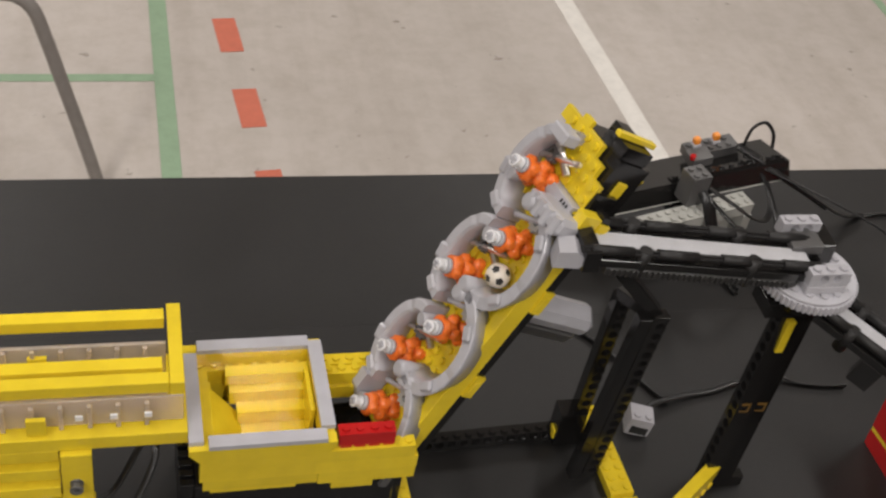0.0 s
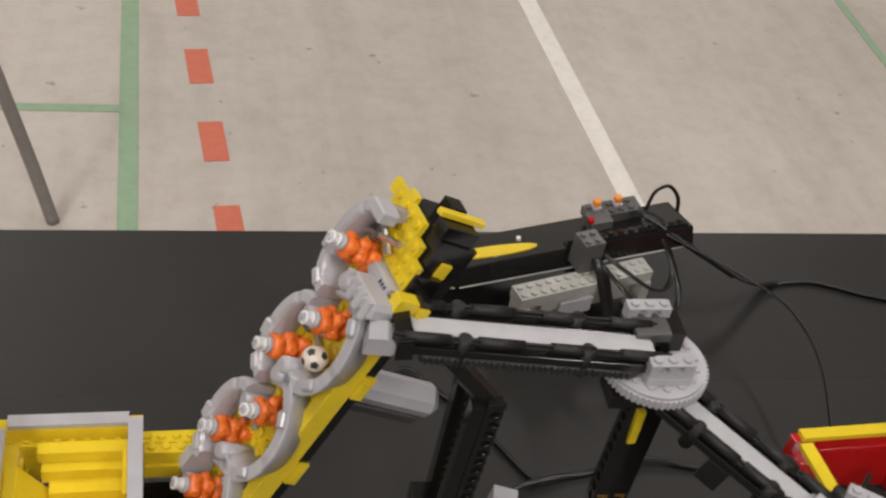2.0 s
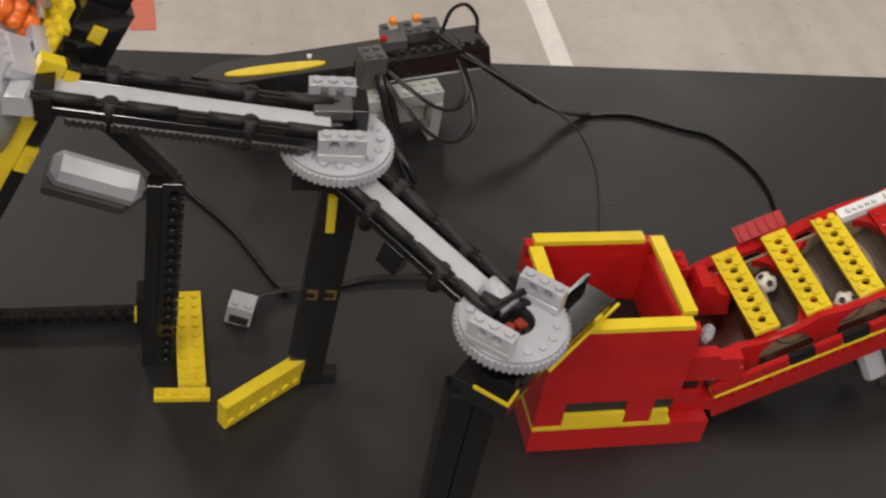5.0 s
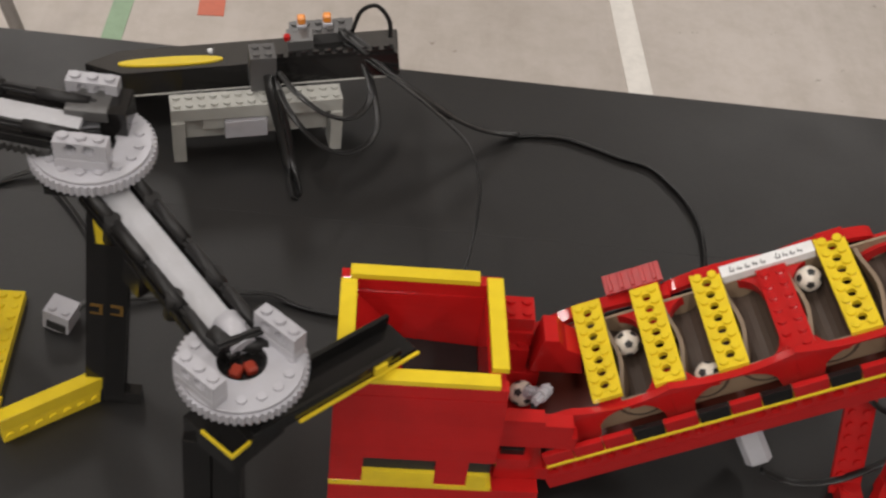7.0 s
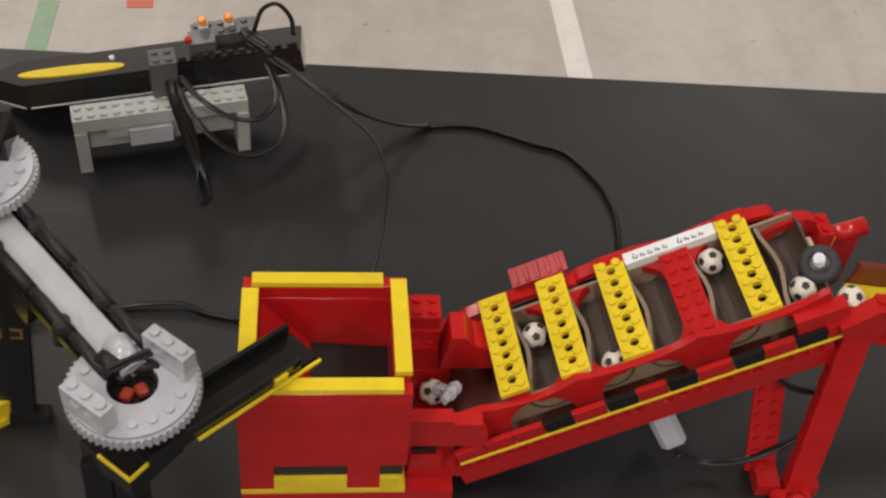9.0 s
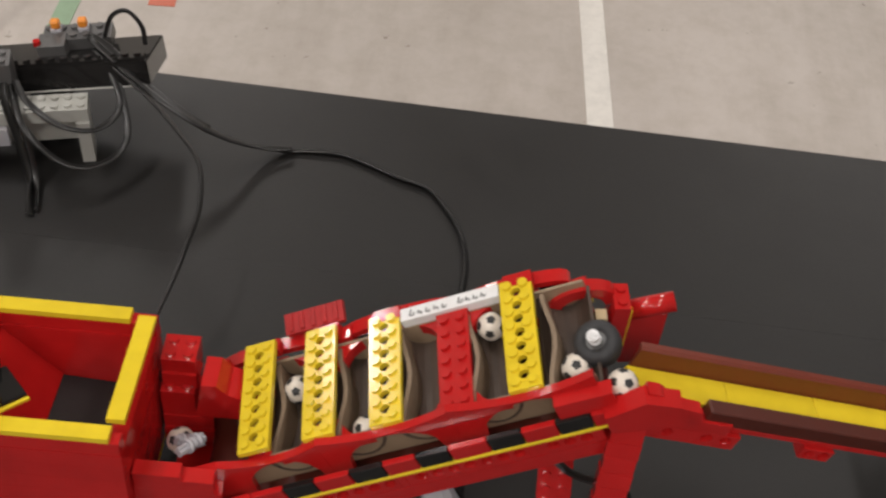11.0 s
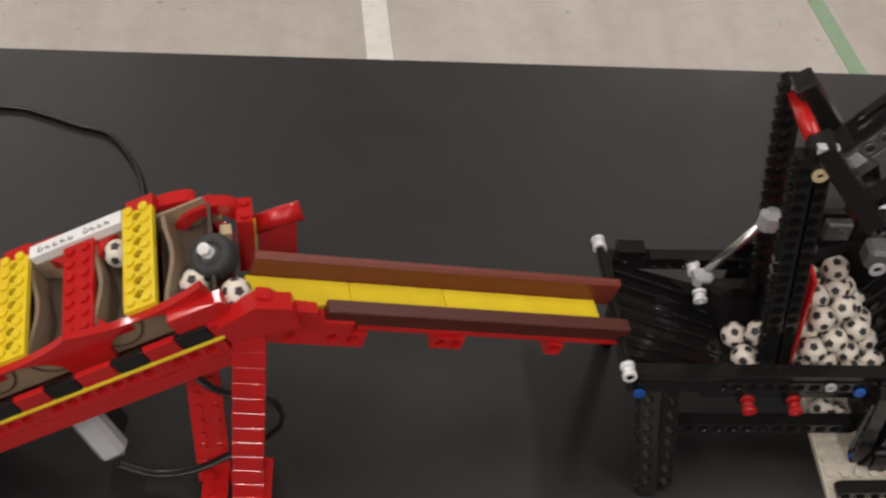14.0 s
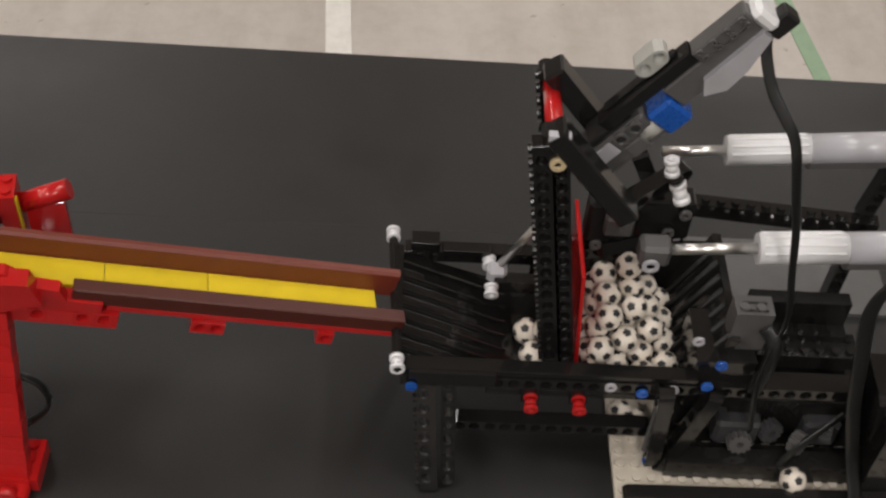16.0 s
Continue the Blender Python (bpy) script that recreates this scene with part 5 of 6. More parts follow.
    for k in range(7):
        part("foot_stud", cyl(bmnew(), (0.004 + k * S, -0.0036, 0.005), (0.004 + k * S, -0.0049, 0.005), 0.0024, 10), YELLOW, t, m=f)
    return t


def build_plug():
    t = thing("cable_plug", "grey cable plug lying on the black table", "cable plug", pose(0.108, 0.541, 0, 0, 0, -14))
    m = pose(0.108, 0.541, 0, 0, 0, -14)
    part("plug_body", brick(bmnew(), -0.008, -0.007, 0.0, 2, 1.8, 0.0150, True), GREY, t, m=at(m, 0, 0, 0, 0, 8, 0))
    part("plug_socket", box(bmnew(), -0.0055, 0.0065, -0.0076, -0.0066, 0.0015, 0.0085), INK, t, m=at(m, 0, 0, 0, 0, 8, 0))
    c = ribbon(bmnew(), [(0.116, 0.545, 0.008), (0.1252, 0.555, 0.006), (0.1543, 0.5635, 0.003), (0.1741, 0.5662, 0.002), (0.1946, 0.5720, 0.003), (0.2252, 0.5744, 0.004), (0.2420, 0.5690, 0.002), (0.2608, 0.565, 0.002), (0.278, 0.564, 0.002)], w=0.0045, twist=1.0)
    part("cable", c, CABLE, t, "flat black cable", m=Matrix.Identity(4))
    return t


# ---- battery hub behind the track ----
def build_hub():
    stand(-0.006, -0.0155, 0.007)
    Hm = pose(0.1535, 0.7005, 0, 0, 0, 15.5)
    t = thing("stand", "old grey brick stand with studs on top", "stand", Hm)
    part("top_plate", brick(bmnew(), 0, 0.002, 0.0262, 14, 2, B, True), OLDGREY, t, m=Hm)
    part("leg", brick(bmnew(), 0, 0.0, -0.007, 1, 2, 0.0330, False), OLDGREY, t, m=Hm)
    part("leg", brick(bmnew(), 13 * S, 0.0, -0.007, 1, 2, 0.0330, False), OLDGREY, t, m=Hm)
    part("back_panel", box(bmnew(), 0.0085, 0.1035, 0.011, 0.0165, 0.004, 0.0258), OLDGREY, t, m=Hm)
    part("step_panel", brick(bmnew(), 0.020, 0.004, 0.0165, 6, 1, B, False), OLDGREY, t, m=Hm)
    part("clip_panel", box(bmnew(), 0.034, 0.062, 0.0008, 0.0045, 0.010, 0.024), GREY, t, m=Hm)
    stand()
    corner, far = Vector((0.1062, 0.7270, 0.0357)), Vector((0.2880, 0.7415, 0.0665))
    ax = (far - corner).normalized()
    back = Vector((0, 1, -0.30))
    back = (back - ax * back.dot(ax)).normalized()
    w = Matrix((ax, back, ax.cross(back))).transposed().to_4x4()
    w.translation = corner
    bar = thing("slab", "black slab with a yellow oval, leaning back", "slab", w)
    out = [(0.0, 0.0), (0.1850, 0.0), (0.1840, 0.0470), (-0.0120, 0.0470), (-0.0315, 0.0265)]
    bm = bmnew()
    a = [bm.verts.new((x, y, -0.0160)) for x, y in out]
    b = [bm.verts.new((x, y, 0.0)) for x, y in out]
    fs = [bm.faces.new(a[::-1]), bm.faces.new(b)] + [bm.faces.new((a[k], a[(k + 1) % 5], b[(k + 1) % 5], b[k])) for k in range(5)]
    bmesh.ops.recalc_face_normals(bm, faces=fs)
    bmesh.ops.bevel(bm, geom=list(bm.edges), offset=0.0008, segments=2, affect="EDGES")
    part("body", bm, BLACK, bar, m=w)
    bm = bmnew()
    lo, hi = [], []
    for k in range(40):
        an = 2 * math.pi * k / 40
        p = Vector((0.0300, 0.0165, 0)) + Matrix.Rotation(radians(-4.5), 3, "Z") @ Vector((0.0365 * math.cos(an), 0.0078 * math.sin(an), 0))
        lo.append(bm.verts.new((p.x, p.y, -0.0004)))
        hi.append(bm.verts.new((p.x, p.y, 0.0010)))
    for k in range(40):
        bm.faces.new((lo[k], lo[(k + 1) % 40], hi[(k + 1) % 40], hi[k]))
    bm.faces.new(hi)
    part("oval", bm, YELLOW, bar, "yellow oval plate", m=w)
    # short white stub for the white dot on the slab
    part("knob", cyl(bmnew(), (0.0560, 0.0270, 0.0), (0.0560, 0.0270, 0.0030), 0.0018, 12), WHITE, bar, m=w)
    part("stud_strip", brick(bmnew(), 0.0860, 0.0030, 0.0002, 12, 1, 0.0016, True), BLACK, bar, m=w)
    part("seam", box(bmnew(), 0.002, 0.183, -0.0006, 0.0004, -0.0166, -0.0154), OLDGREY, bar, "thin pale seam", m=w)
    part("seam", box(bmnew(), 0.0, 0.0400, -0.0004, 0.0006, -0.0006, 0.0006), OLDGREY, bar, m=w @ pose(-0.0315, 0.0265, -0.0160, 0, 0, -40.5))
    part("rest", box(bmnew(), 0.0950, 0.1180, 0.0250, 0.0400, -0.0430, -0.0162), BLACK, bar, m=w)
    stand(-0.006, -0.0155, 0.007)
    pl = thing("battery_plug", "dark grey plug stacked on the stand", "plug", pose(0.2, 0.734, 0.036, 0, 0, 15))
    part("body", brick(bmnew(), -0.001, -0.006, 0.0015, 2.1, 2, 0.0265, True), DGREY, pl, m=pose(0.2, 0.734, 0.036, 0, 0, 15))
    sw = thing("switch_box", "grey switch box with two orange switches", "switch box", pose(0.2212, 0.7730, 0.0400, 0, -6, 9))
    m = pose(0.2212, 0.7730, 0.0400, 0, -6, 9)
    part("body", brick(bmnew(), 0, 0.004, 0, 5.5, 2, 0.0085, True), DGREY, sw, m=m)
    part("body", box(bmnew(), -0.002, 0.016, -0.004, 0.010, 0.0, 0.0100), DGREY, sw, m=m)
    for x in (0.009, 0.0265):
        k = part("switch", box(bmnew(), x - 0.0035, x + 0.0035, 0.010, 0.017, 0.0086, 0.0118), GREY, sw, m=m)
        part("switch_knob", box(bmnew(), x - 0.0028, x + 0.0028, 0.0105, 0.0160, 0.0118, 0.0178, bev=0.001), AMBER, k, "orange switch knob", m=m)
    part("red_light", cyl(bmnew(), (-0.0015, -0.001, 0.0095), (-0.0015, -0.001, 0.0130), 0.0024, 10), RED, sw, m=m)
    stand()


def build_cables():
    def cable(label, pts, **kw):
        ob = solid("cable", ribbon(bmnew(), pts, **kw), CABLE, label, "cable", group="black cables")
        return ob
    z = 0.0018
    cable("long flat black cable curving over the table to the red lift", [(0.252, 0.7570, 0.064), (0.275, 0.7420, 0.056), (0.300, 0.7310, 0.045), (0.320, 0.7270, 0.034), (0.340, 0.7300, 0.020), (0.358, 0.7380, 0.008), (0.375, 0.7440, z), (0.391, 0.747, z), (0.412, 0.747, z), (0.432, 0.740, z), (0.451, 0.732, z), (0.471, 0.725, z), (0.485, 0.708, z), (0.495, 0.690, z), (0.501, 0.667, z), (0.501, 0.641, z), (0.498, 0.600, z), (0.492, 0.570, 0.006)], per=6, twist=1.2)
    cable("flat black cable beside the stand", [(0.250, 0.7540, 0.068), (0.273, 0.7400, 0.060), (0.297, 0.7280, 0.049), (0.318, 0.7240, 0.037), (0.338, 0.7270, 0.023), (0.358, 0.7360, 0.0100), (0.378, 0.7430, 0.0050)], per=7)
    cable("thin black cable hanging towards the red hopper", [(0.252, 0.7500, 0.064), (0.272, 0.7370, 0.0585), (0.298, 0.7160, 0.056), (0.322, 0.6900, 0.056), (0.3385, 0.6670, 0.056), (0.3458, 0.6370, 0.053), (0.3448, 0.6080, 0.050), (0.3417, 0.5850, 0.044), (0.3360, 0.5550, 0.036), (0.3340, 0.5200, 0.028)], w=0.0032, per=6, twist=2.0)
    cable("black cable falling from the plug in front of the stand", [(0.205, 0.7145, 0.058), (0.208, 0.7060, 0.050), (0.2165, 0.6960, 0.024), (0.222, 0.6860, 0.006), (0.228, 0.668, z), (0.230, 0.660, z)], w=0.006, up=(0, 1, 0.3))
    cable("black cable falling from the plug in front of the stand", [(0.209, 0.7160, 0.056), (0.213, 0.7070, 0.050), (0.2215, 0.6970, 0.024), (0.226, 0.6870, 0.006), (0.2315, 0.671, z), (0.233, 0.664, z)], w=0.004, up=(0, 1, 0.3), twist=1.5)
    stand(-0.006, -0.0155, 0.007)
    cable("black cable loop standing above the switch box", [(0.262, 0.777, 0.058), (0.267, 0.781, 0.072), (0.277, 0.782, 0.077), (0.286, 0.780, 0.068), (0.288, 0.777, 0.056)], w=0.003, up=(0, 1, 0))
    cable("black cable looping from the plug", [(0.218, 0.733, 0.052), (0.232, 0.716, 0.050), (0.252, 0.712, 0.038), (0.270, 0.722, 0.030), (0.279, 0.741, 0.034), (0.270, 0.757, 0.052)], up=(0, 0, 1))
    cable("black cable looping low from the plug", [(0.216, 0.732, 0.046), (0.230, 0.706, 0.040), (0.252, 0.698, 0.022), (0.272, 0.706, 0.014), (0.285, 0.728, 0.018), (0.276, 0.755, 0.046)], up=(0, 0, 1))
    cable("bunch of black cables from the switch box", [(0.254, 0.774, 0.060), (0.270, 0.766, 0.056), (0.290, 0.754, 0.045), (0.312, 0.746, 0.034), (0.334, 0.744, 0.020)], per=6, w=0.0065, h=0.003)
    stand()
    cable("black cable curving over the table between the posts", [(0.030, 0.640, 0.004), (0.0408, 0.648, z), (0.054, 0.657, 0.003), (0.0666, 0.6602, 0.004), (0.0813, 0.6447, z), (0.1052, 0.6148, z), (0.1189, 0.5913, z), (0.133, 0.566, z), (0.140, 0.5600, 0.0040)], w=0.0045, twist=1.0)


build_yellow_hopper()
build_yellow_lift()
build_guide_frame()
build_zigzag()
build_plug()
build_hub()
build_cables()
for q in ((0.1465, 0.0160, 0.0205),):
    soccer_ball(*(LF @ Vector(q)))

# ---- black ball stacker ----
def heap(spots, x0, y0, z0, nx, ny, dx, dy, skip, seed):
    r = random.Random(seed)
    for i in range(nx):
        for j in range(ny):
            if (i, j) in skip:
                continue
            spots.append((x0 + i * dx + r.uniform(-0.0006, 0.0006), y0 + (j + 0.5 * (i % 2)) * dy + r.uniform(-0.0006, 0.0006), z0 + r.uniform(0, 0.001)))


def actuator(t, a, b, rod, r=0.0076):
    """A linear actuator: steel rod, pale sleeve with ribs, dark motor end."""
    m = frame_to(a, b)
    L = (Vector(b) - Vector(a)).length
    body = part("actuator_sleeve", cyl(bmnew(), (0, 0, 0), (0.042, 0, 0), r, 24), WHITE, t, "pale grey actuator sleeve", m=m)
    for k in range(5):
        an = math.pi * (0.15 + 0.17 * k)
        p = Vector((0, -math.cos(an) * r, math.sin(an) * r))
        part("sleeve_rib", cyl(bmnew(), (0.002, p.y, p.z), (0.040, p.y, p.z), 0.0007, 6), WHITE, body, m=m)
    part("actuator_body", cyl(bmnew(), (0.042, 0, 0), (L, 0, 0), r * 1.02, 24, r * 1.1), GREY, t, m=m)
    part("actuator_shell", box(bmnew(), 0.040, L, -r * 0.95, r * 0.95, -r * 1.25, -r * 0.2, bev=0.002), DGREY, t, m=m)
    part("actuator_rod", cyl(bmnew(), (-rod, 0, 0), (0.004, 0, 0), 0.0027, 14), CHROME, t, "polished steel rod", m=m)
    return m


def build_stacker():
    t = thing("ball_machine", "black technic ball machine with a tilting arm and actuators", "ball machine", pose(0.86, 0.53, 0))

    def bx(nm, x0, x1, y0, y1, z0, z1, mat=BLACK, lab="", bev=0.0004):
        return part(nm, box(bmnew(), x0, x1, y0, y1, z0, z1, bev=bev), mat, t, lab)

    def bar(nm, a, b, n, up=(0, 0, 1), stud=False, rounded=True, mat=BLACK, h=0.0076):
        L = (Vector(b) - Vector(a)).length
        n = n or max(2, round(L / S))
        return part(nm, beam(bmnew(), n, h if not stud else B, stud, rounded=rounded and not stud), mat, t, m=frame_to(a, b, up))

    def bushing(a, b, mat, lab="", r=0.0037):
        return part("bush", bush(bmnew(), a, b, r), mat, t, lab)
    # entry rod with white bushes
    part("entry_rod", cross_axle(bmnew(), (0.7612, 0.5795, 0.0830), (0.7662, 0.4880, 0.0830)), BLACK, t)
    bushing((0.7612, 0.5795, 0.0830), (0.7616, 0.5725, 0.0830), WHITE, "pale grey bush")
    bushing((0.7657, 0.4960, 0.0830), (0.7662, 0.4880, 0.0830), WHITE, "pale grey bush")
    part("entry_bar", box(bmnew(), 0.764, 0.7675, 0.498, 0.571, 0.0740, 0.0815), BLACK, t)
    # ribbed entry slope
    bm = prism(bmnew(), [(0.767, 0.0770), (0.826, 0.0560), (0.826, 0.0530), (0.767, 0.0720)], 0.5020, 0.5690)
    part("entry_slope", bm, BLACK, t)
    for k in range(7):
        y = 0.5060 + k * 0.0092
        a, b = (0.7675, y, 0.0790), (0.822, y - 0.004, 0.0595)
        part("slope_rib", cyl(bmnew(), a, b, 0.0008, 10), GLOSSBLACK, t)
    # long beams, front and back
    bar("front_beam", (0.768, 0.4955, 0.0662), (0.896, 0.4955, 0.0672), 16, rounded=False)
    bar("front_beam", (0.898, 0.4955, 0.0672), (0.994, 0.4955, 0.0680), 12, rounded=False)
    bx("front_plate", 0.770, 0.9150, 0.4925, 0.5005, 0.0745, 0.0790)
    bx("front_plate", 0.772, 0.815, 0.4900, 0.4923, 0.0700, 0.0790)
    bar("back_beam", (0.768, 0.5735, 0.0700), (0.872, 0.5735, 0.0715), 13, rounded=False)
    bx("back_plate", 0.771, 0.786, 0.569, 0.578, 0.0796, 0.0850)
    bx("back_plate", 0.7875, 0.813, 0.5655, 0.5725, 0.0796, 0.0840)
    bx("back_plate", 0.815, 0.845, 0.5500, 0.5570, 0.0700, 0.0790)
    # bin
    bx("bin_floor", 0.812, 0.928, 0.501, 0.570, 0.0480, 0.0530)
    bm = prism(bmnew(), [(0.906, 0.0530), (0.910, 0.0530), (0.932, 0.1000), (0.928, 0.1005)], 0.5010, 0.5720)
    part("bin_end", bm, BLACK, t)
    for k in range(7):
        y = 0.5065 + k * 0.0092
        part("end_rib", cyl(bmnew(), (0.9055, y, 0.0560), (0.9275, y, 0.1000), 0.0013, 12), MATTBLACK, t)
    bx("bin_side", 0.836, 0.930, 0.5725, 0.5760, 0.0500, 0.0900)
    # tilting arm: two studded beams, a red blade and a red cross axle
    bar("arm", (0.8500, 0.5105, 0.0600), (0.8255, 0.5105, 0.2200), 20, (-1, 0, 0), True)
    bar("arm", (0.8555, 0.5105, 0.0640), (0.8325, 0.5105, 0.2150), 19, (-1, 0, 0))
    bar("arm", (0.8565, 0.5590, 0.0600), (0.8320, 0.5590, 0.2110), 20, (-1, 0, 0), True)
    part("blade", box(bmnew(), 0, 0.070, -0.027, 0.024, -0.0012, 0.0008), RED, t, "red pusher blade", m=frame_to((0.8575, 0.5345, 0.0620), (0.8510, 0.5345, 0.1340), (1, 0, 0)))
    part("cross_axle", cyl(bmnew(), (0.8265, 0.5165, 0.2165), (0.8275, 0.5540, 0.2115), 0.0040, 14), RED, t, "red cross axle sleeve")
    for x, y, z in ((0.8258, 0.5105, 0.2175), (0.8278, 0.5590, 0.2110)):
        bx("arm_cap", x - 0.0058, x + 0.0058, y - 0.005, y + 0.005, z, z + 0.0075, BLACK, bev=0.0015)
        bx("arm_cap_top", x - 0.0035, x + 0.0060, y - 0.0058, y - 0.0020, z + 0.0040, z + 0.0080, GREY)
    part("tan_pin", pipe(bmnew(), (0.8282, 0.5050, 0.2085), (0.8282, 0.5066, 0.2085), 0.0036, 0.0016, 16), TAN, t, "tan pin end")
    for y, dx in ((0.5105, 0.0), (0.5500, 0.0010)):
        part("brace", box(bmnew(), -0.004, 0.0590, -0.0050, 0.0050, -0.0062, 0.0062, bev=0.001), BLACK, t, m=frame_to((0.8275 + dx, y, 0.2215), (0.8605 + dx, y, 0.1800), (0, -1, 0)))
    bar("brace", (0.8640, 0.5300, 0.1560), (0.8990, 0.5500, 0.1660), 5, (0, 0, 1))
    # gearbox, blue clip and motor in one slanting line; z runs away from the front face
    mm = pose(0.8421, 0.5275, 0.2173) @ Matrix(((0.587, 0.810, 0, 0), (0, 0, 1, 0), (0.810, -0.587, 0, 0), (0, 0, 0, 1)))

    def blk(nm, s0, s1, n0, n1, z0, z1, mat, lab="", bev=0.0008):
        return part(nm, box(bmnew(), s0, s1, n0, n1, z0, z1, bev=bev), mat, t, lab, m=mm)
    blk("motor_beam", -0.002, 0.0500, 0.0060, 0.0130, 0.0, 0.0085, BLACK)
    blk("motor_beam", 0.004, 0.0440, 0.0042, 0.0059, 0.003, 0.0075, BLACK)
    blk("gearbox", -0.0215, 0.0143, 0.0160, 0.0330, 0.0, 0.0180, DGREY, "dark grey gearbox", 0.0014)
    blk("gearbox", -0.0150, 0.0100, 0.0127, 0.0158, 0.002, 0.0160, MATTBLACK)
    blk("gearbox_face", -0.0212, -0.0060, 0.0170, 0.0248, -0.0008, 0.0, GREY, "pale grey gearbox sticker", 0.0002)
    blk("gearbox_face", -0.0040, 0.0060, 0.0240, 0.0318, -0.0016, 0.0, DGREY)
    for s0, n0 in ((-0.0010, 0.0195), (0.0075, 0.0195)):
        part("gearbox_hole", pipe(bmnew(), (s0, n0, -0.0012), (s0, n0, 0.0004), 0.0037, 0.0023, 16), DGREY, t, m=mm)
        # black disc on the closed face paints the dark inside the hole
        part("gearbox_bore", cyl(bmnew(), (s0, n0, -0.0003), (s0, n0, 0.0002), 0.0023, 12), INK, t, m=mm)
    part("gearbox_shaft", cyl(bmnew(), (0.0060, 0.0265, 0.004), (0.0145, 0.0265, 0.004), 0.0052, 16), OLDGREY, t, m=mm)
    blk("blue_clip", 0.0146, 0.0284, 0.0180, 0.0338, -0.0020, 0.0150, BLUE, "bright blue clip", 0.0016)
    blk("motor_body", 0.0286, 0.0770, 0.0136, 0.0270, 0.0, 0.0120, DGREY, "dark grey motor")
    rail = blk("motor_rail", 0.0502, 0.0785, 0.0066, 0.0134, -0.0020, 0.0070, DGREY)
    for i in range(4):
        for n0 in (0.0083, 0.0117):
            part("motor_stud", pipe(bmnew(), (0.0536 + i * 0.0072, n0, -0.0030), (0.0536 + i * 0.0072, n0, -0.0019), 0.0016, 0.0008, 10), DGREY, rail, m=mm)
    flip = Matrix(((1, 0, 0, 0), (0, 0, 1, 0), (0, 1, 0, 0), (0, 0, 0, 1)))
    part("motor_cap", prism(bmnew(), [(0.0395, 0.0262), (0.0450, 0.0205), (0.0770, 0.0196), (0.0770, 0.0245), (0.0600, 0.0300), (0.0480, 0.0312)], -0.0030, 0.0170, flip), GREY, t, "pale grey motor casing", m=mm)
    blk("motor_cap", 0.0771, 0.0835, 0.0100, 0.0235, -0.0020, 0.0180, WHITE, "", 0.002)
    ear = part("ear", beam(bmnew(), 2, 0.0085, False, rounded=True), OLDGREY, t, m=mm @ pose(0.0270, 0.0050, 0.006, 90, 0, 0))
    # actuators
    actuator(t, (0.9275, 0.5910, 0.1420), (1.0400, 0.5900, 0.1540), 0.032)
    actuator(t, (0.9335, 0.5260, 0.1405), (1.0500, 0.5260, 0.1500), 0.046)
    bx("clevis", 0.8775, 0.8925, 0.5200, 0.5320, 0.1295, 0.1425, DGREY, bev=0.002)
    part("clevis_pin", pipe(bmnew(), (0.8830, 0.5190, 0.1330), (0.8830, 0.5175, 0.1330), 0.0042, 0.0022, 16), GREY, t)
    bushing((0.8797, 0.5215, 0.2005), (0.8813, 0.5195, 0.1925), WHITE, "white bush", 0.0034)
    bushing((0.8850, 0.5215, 0.1865), (0.8888, 0.5175, 0.1775), WHITE, "white bush", 0.0038)
    part("knuckle", cyl(bmnew(), (0.8813, 0.5195, 0.1925), (0.8850, 0.5215, 0.1865), 0.0036, 12), BLACK, t)
    # steel link
    part("link_rod", cyl(bmnew(), (0.8180, 0.5590, 0.0830), (0.8365, 0.5560, 0.1230), 0.0022, 12), CHROME, t, "thin steel link rod")
    bx("link_end", 0.8110, 0.8215, 0.5530, 0.5620, 0.0730, 0.0830, GREY, bev=0.002)
    bx("link_end", 0.8330, 0.8440, 0.5490, 0.5590, 0.1210, 0.1360, GREY, bev=0.003)
    bushing((0.8135, 0.5500, 0.0760), (0.8135, 0.5440, 0.0745), WHITE)
    bushing((0.8125, 0.5670, 0.0780), (0.8125, 0.5610, 0.0775), WHITE)
    # dark clutter round the pivots
    for a, b, n in (((0.862, 0.552, 0.110), (0.905, 0.560, 0.118), 5), ((0.872, 0.556, 0.176), (0.893, 0.556, 0.132), 6), ((0.858, 0.566, 0.083), (0.912, 0.570, 0.098), 7)):
        bar("lever", a, b, n, (0, -1, 0.2))
    bx("pivot_block", 0.8560, 0.8880, 0.5500, 0.5620, 0.1120, 0.1400, MATTBLACK, bev=0.002)
    bx("pivot_block", 0.8800, 0.9060, 0.5460, 0.5580, 0.1220, 0.1480, BLACK, bev=0.0012)
    bx("pivot_block", 0.8640, 0.8780, 0.5440, 0.5500, 0.1240, 0.1360, DGREY, bev=0.001)
    for x, z in ((0.8610, 0.1180), (0.8720, 0.1310), (0.8950, 0.1290), (0.9010, 0.1420)):
        part("pin", pipe(bmnew(), (x, 0.5448, z), (x, 0.5430, z), 0.0030, 0.0014, 14), DGREY, t)
    for p in ((0.8700, 0.5718, 0.0825), (0.9060, 0.5640, 0.1060), (0.9110, 0.5010, 0.1000), (0.8720, 0.4915, 0.0722), (0.9030, 0.4915, 0.0722)):
        part("pin", pipe(bmnew(), p, (p[0], p[1] - 0.0014, p[2]), 0.0030, 0.0014, 14), GREY, t)
    for p in ((0.9215, 0.4900, 0.0960), (0.9185, 0.4905, 0.0780), (0.8880, 0.4910, 0.0690), (0.7735, 0.4895, 0.0690), (0.9000, 0.4850, 0.0180)):
        part("blue_pin", cyl(bmnew(), p, (p[0], p[1] - 0.0016, p[2]), 0.0030, 12), BLUE, t, "blue pin")
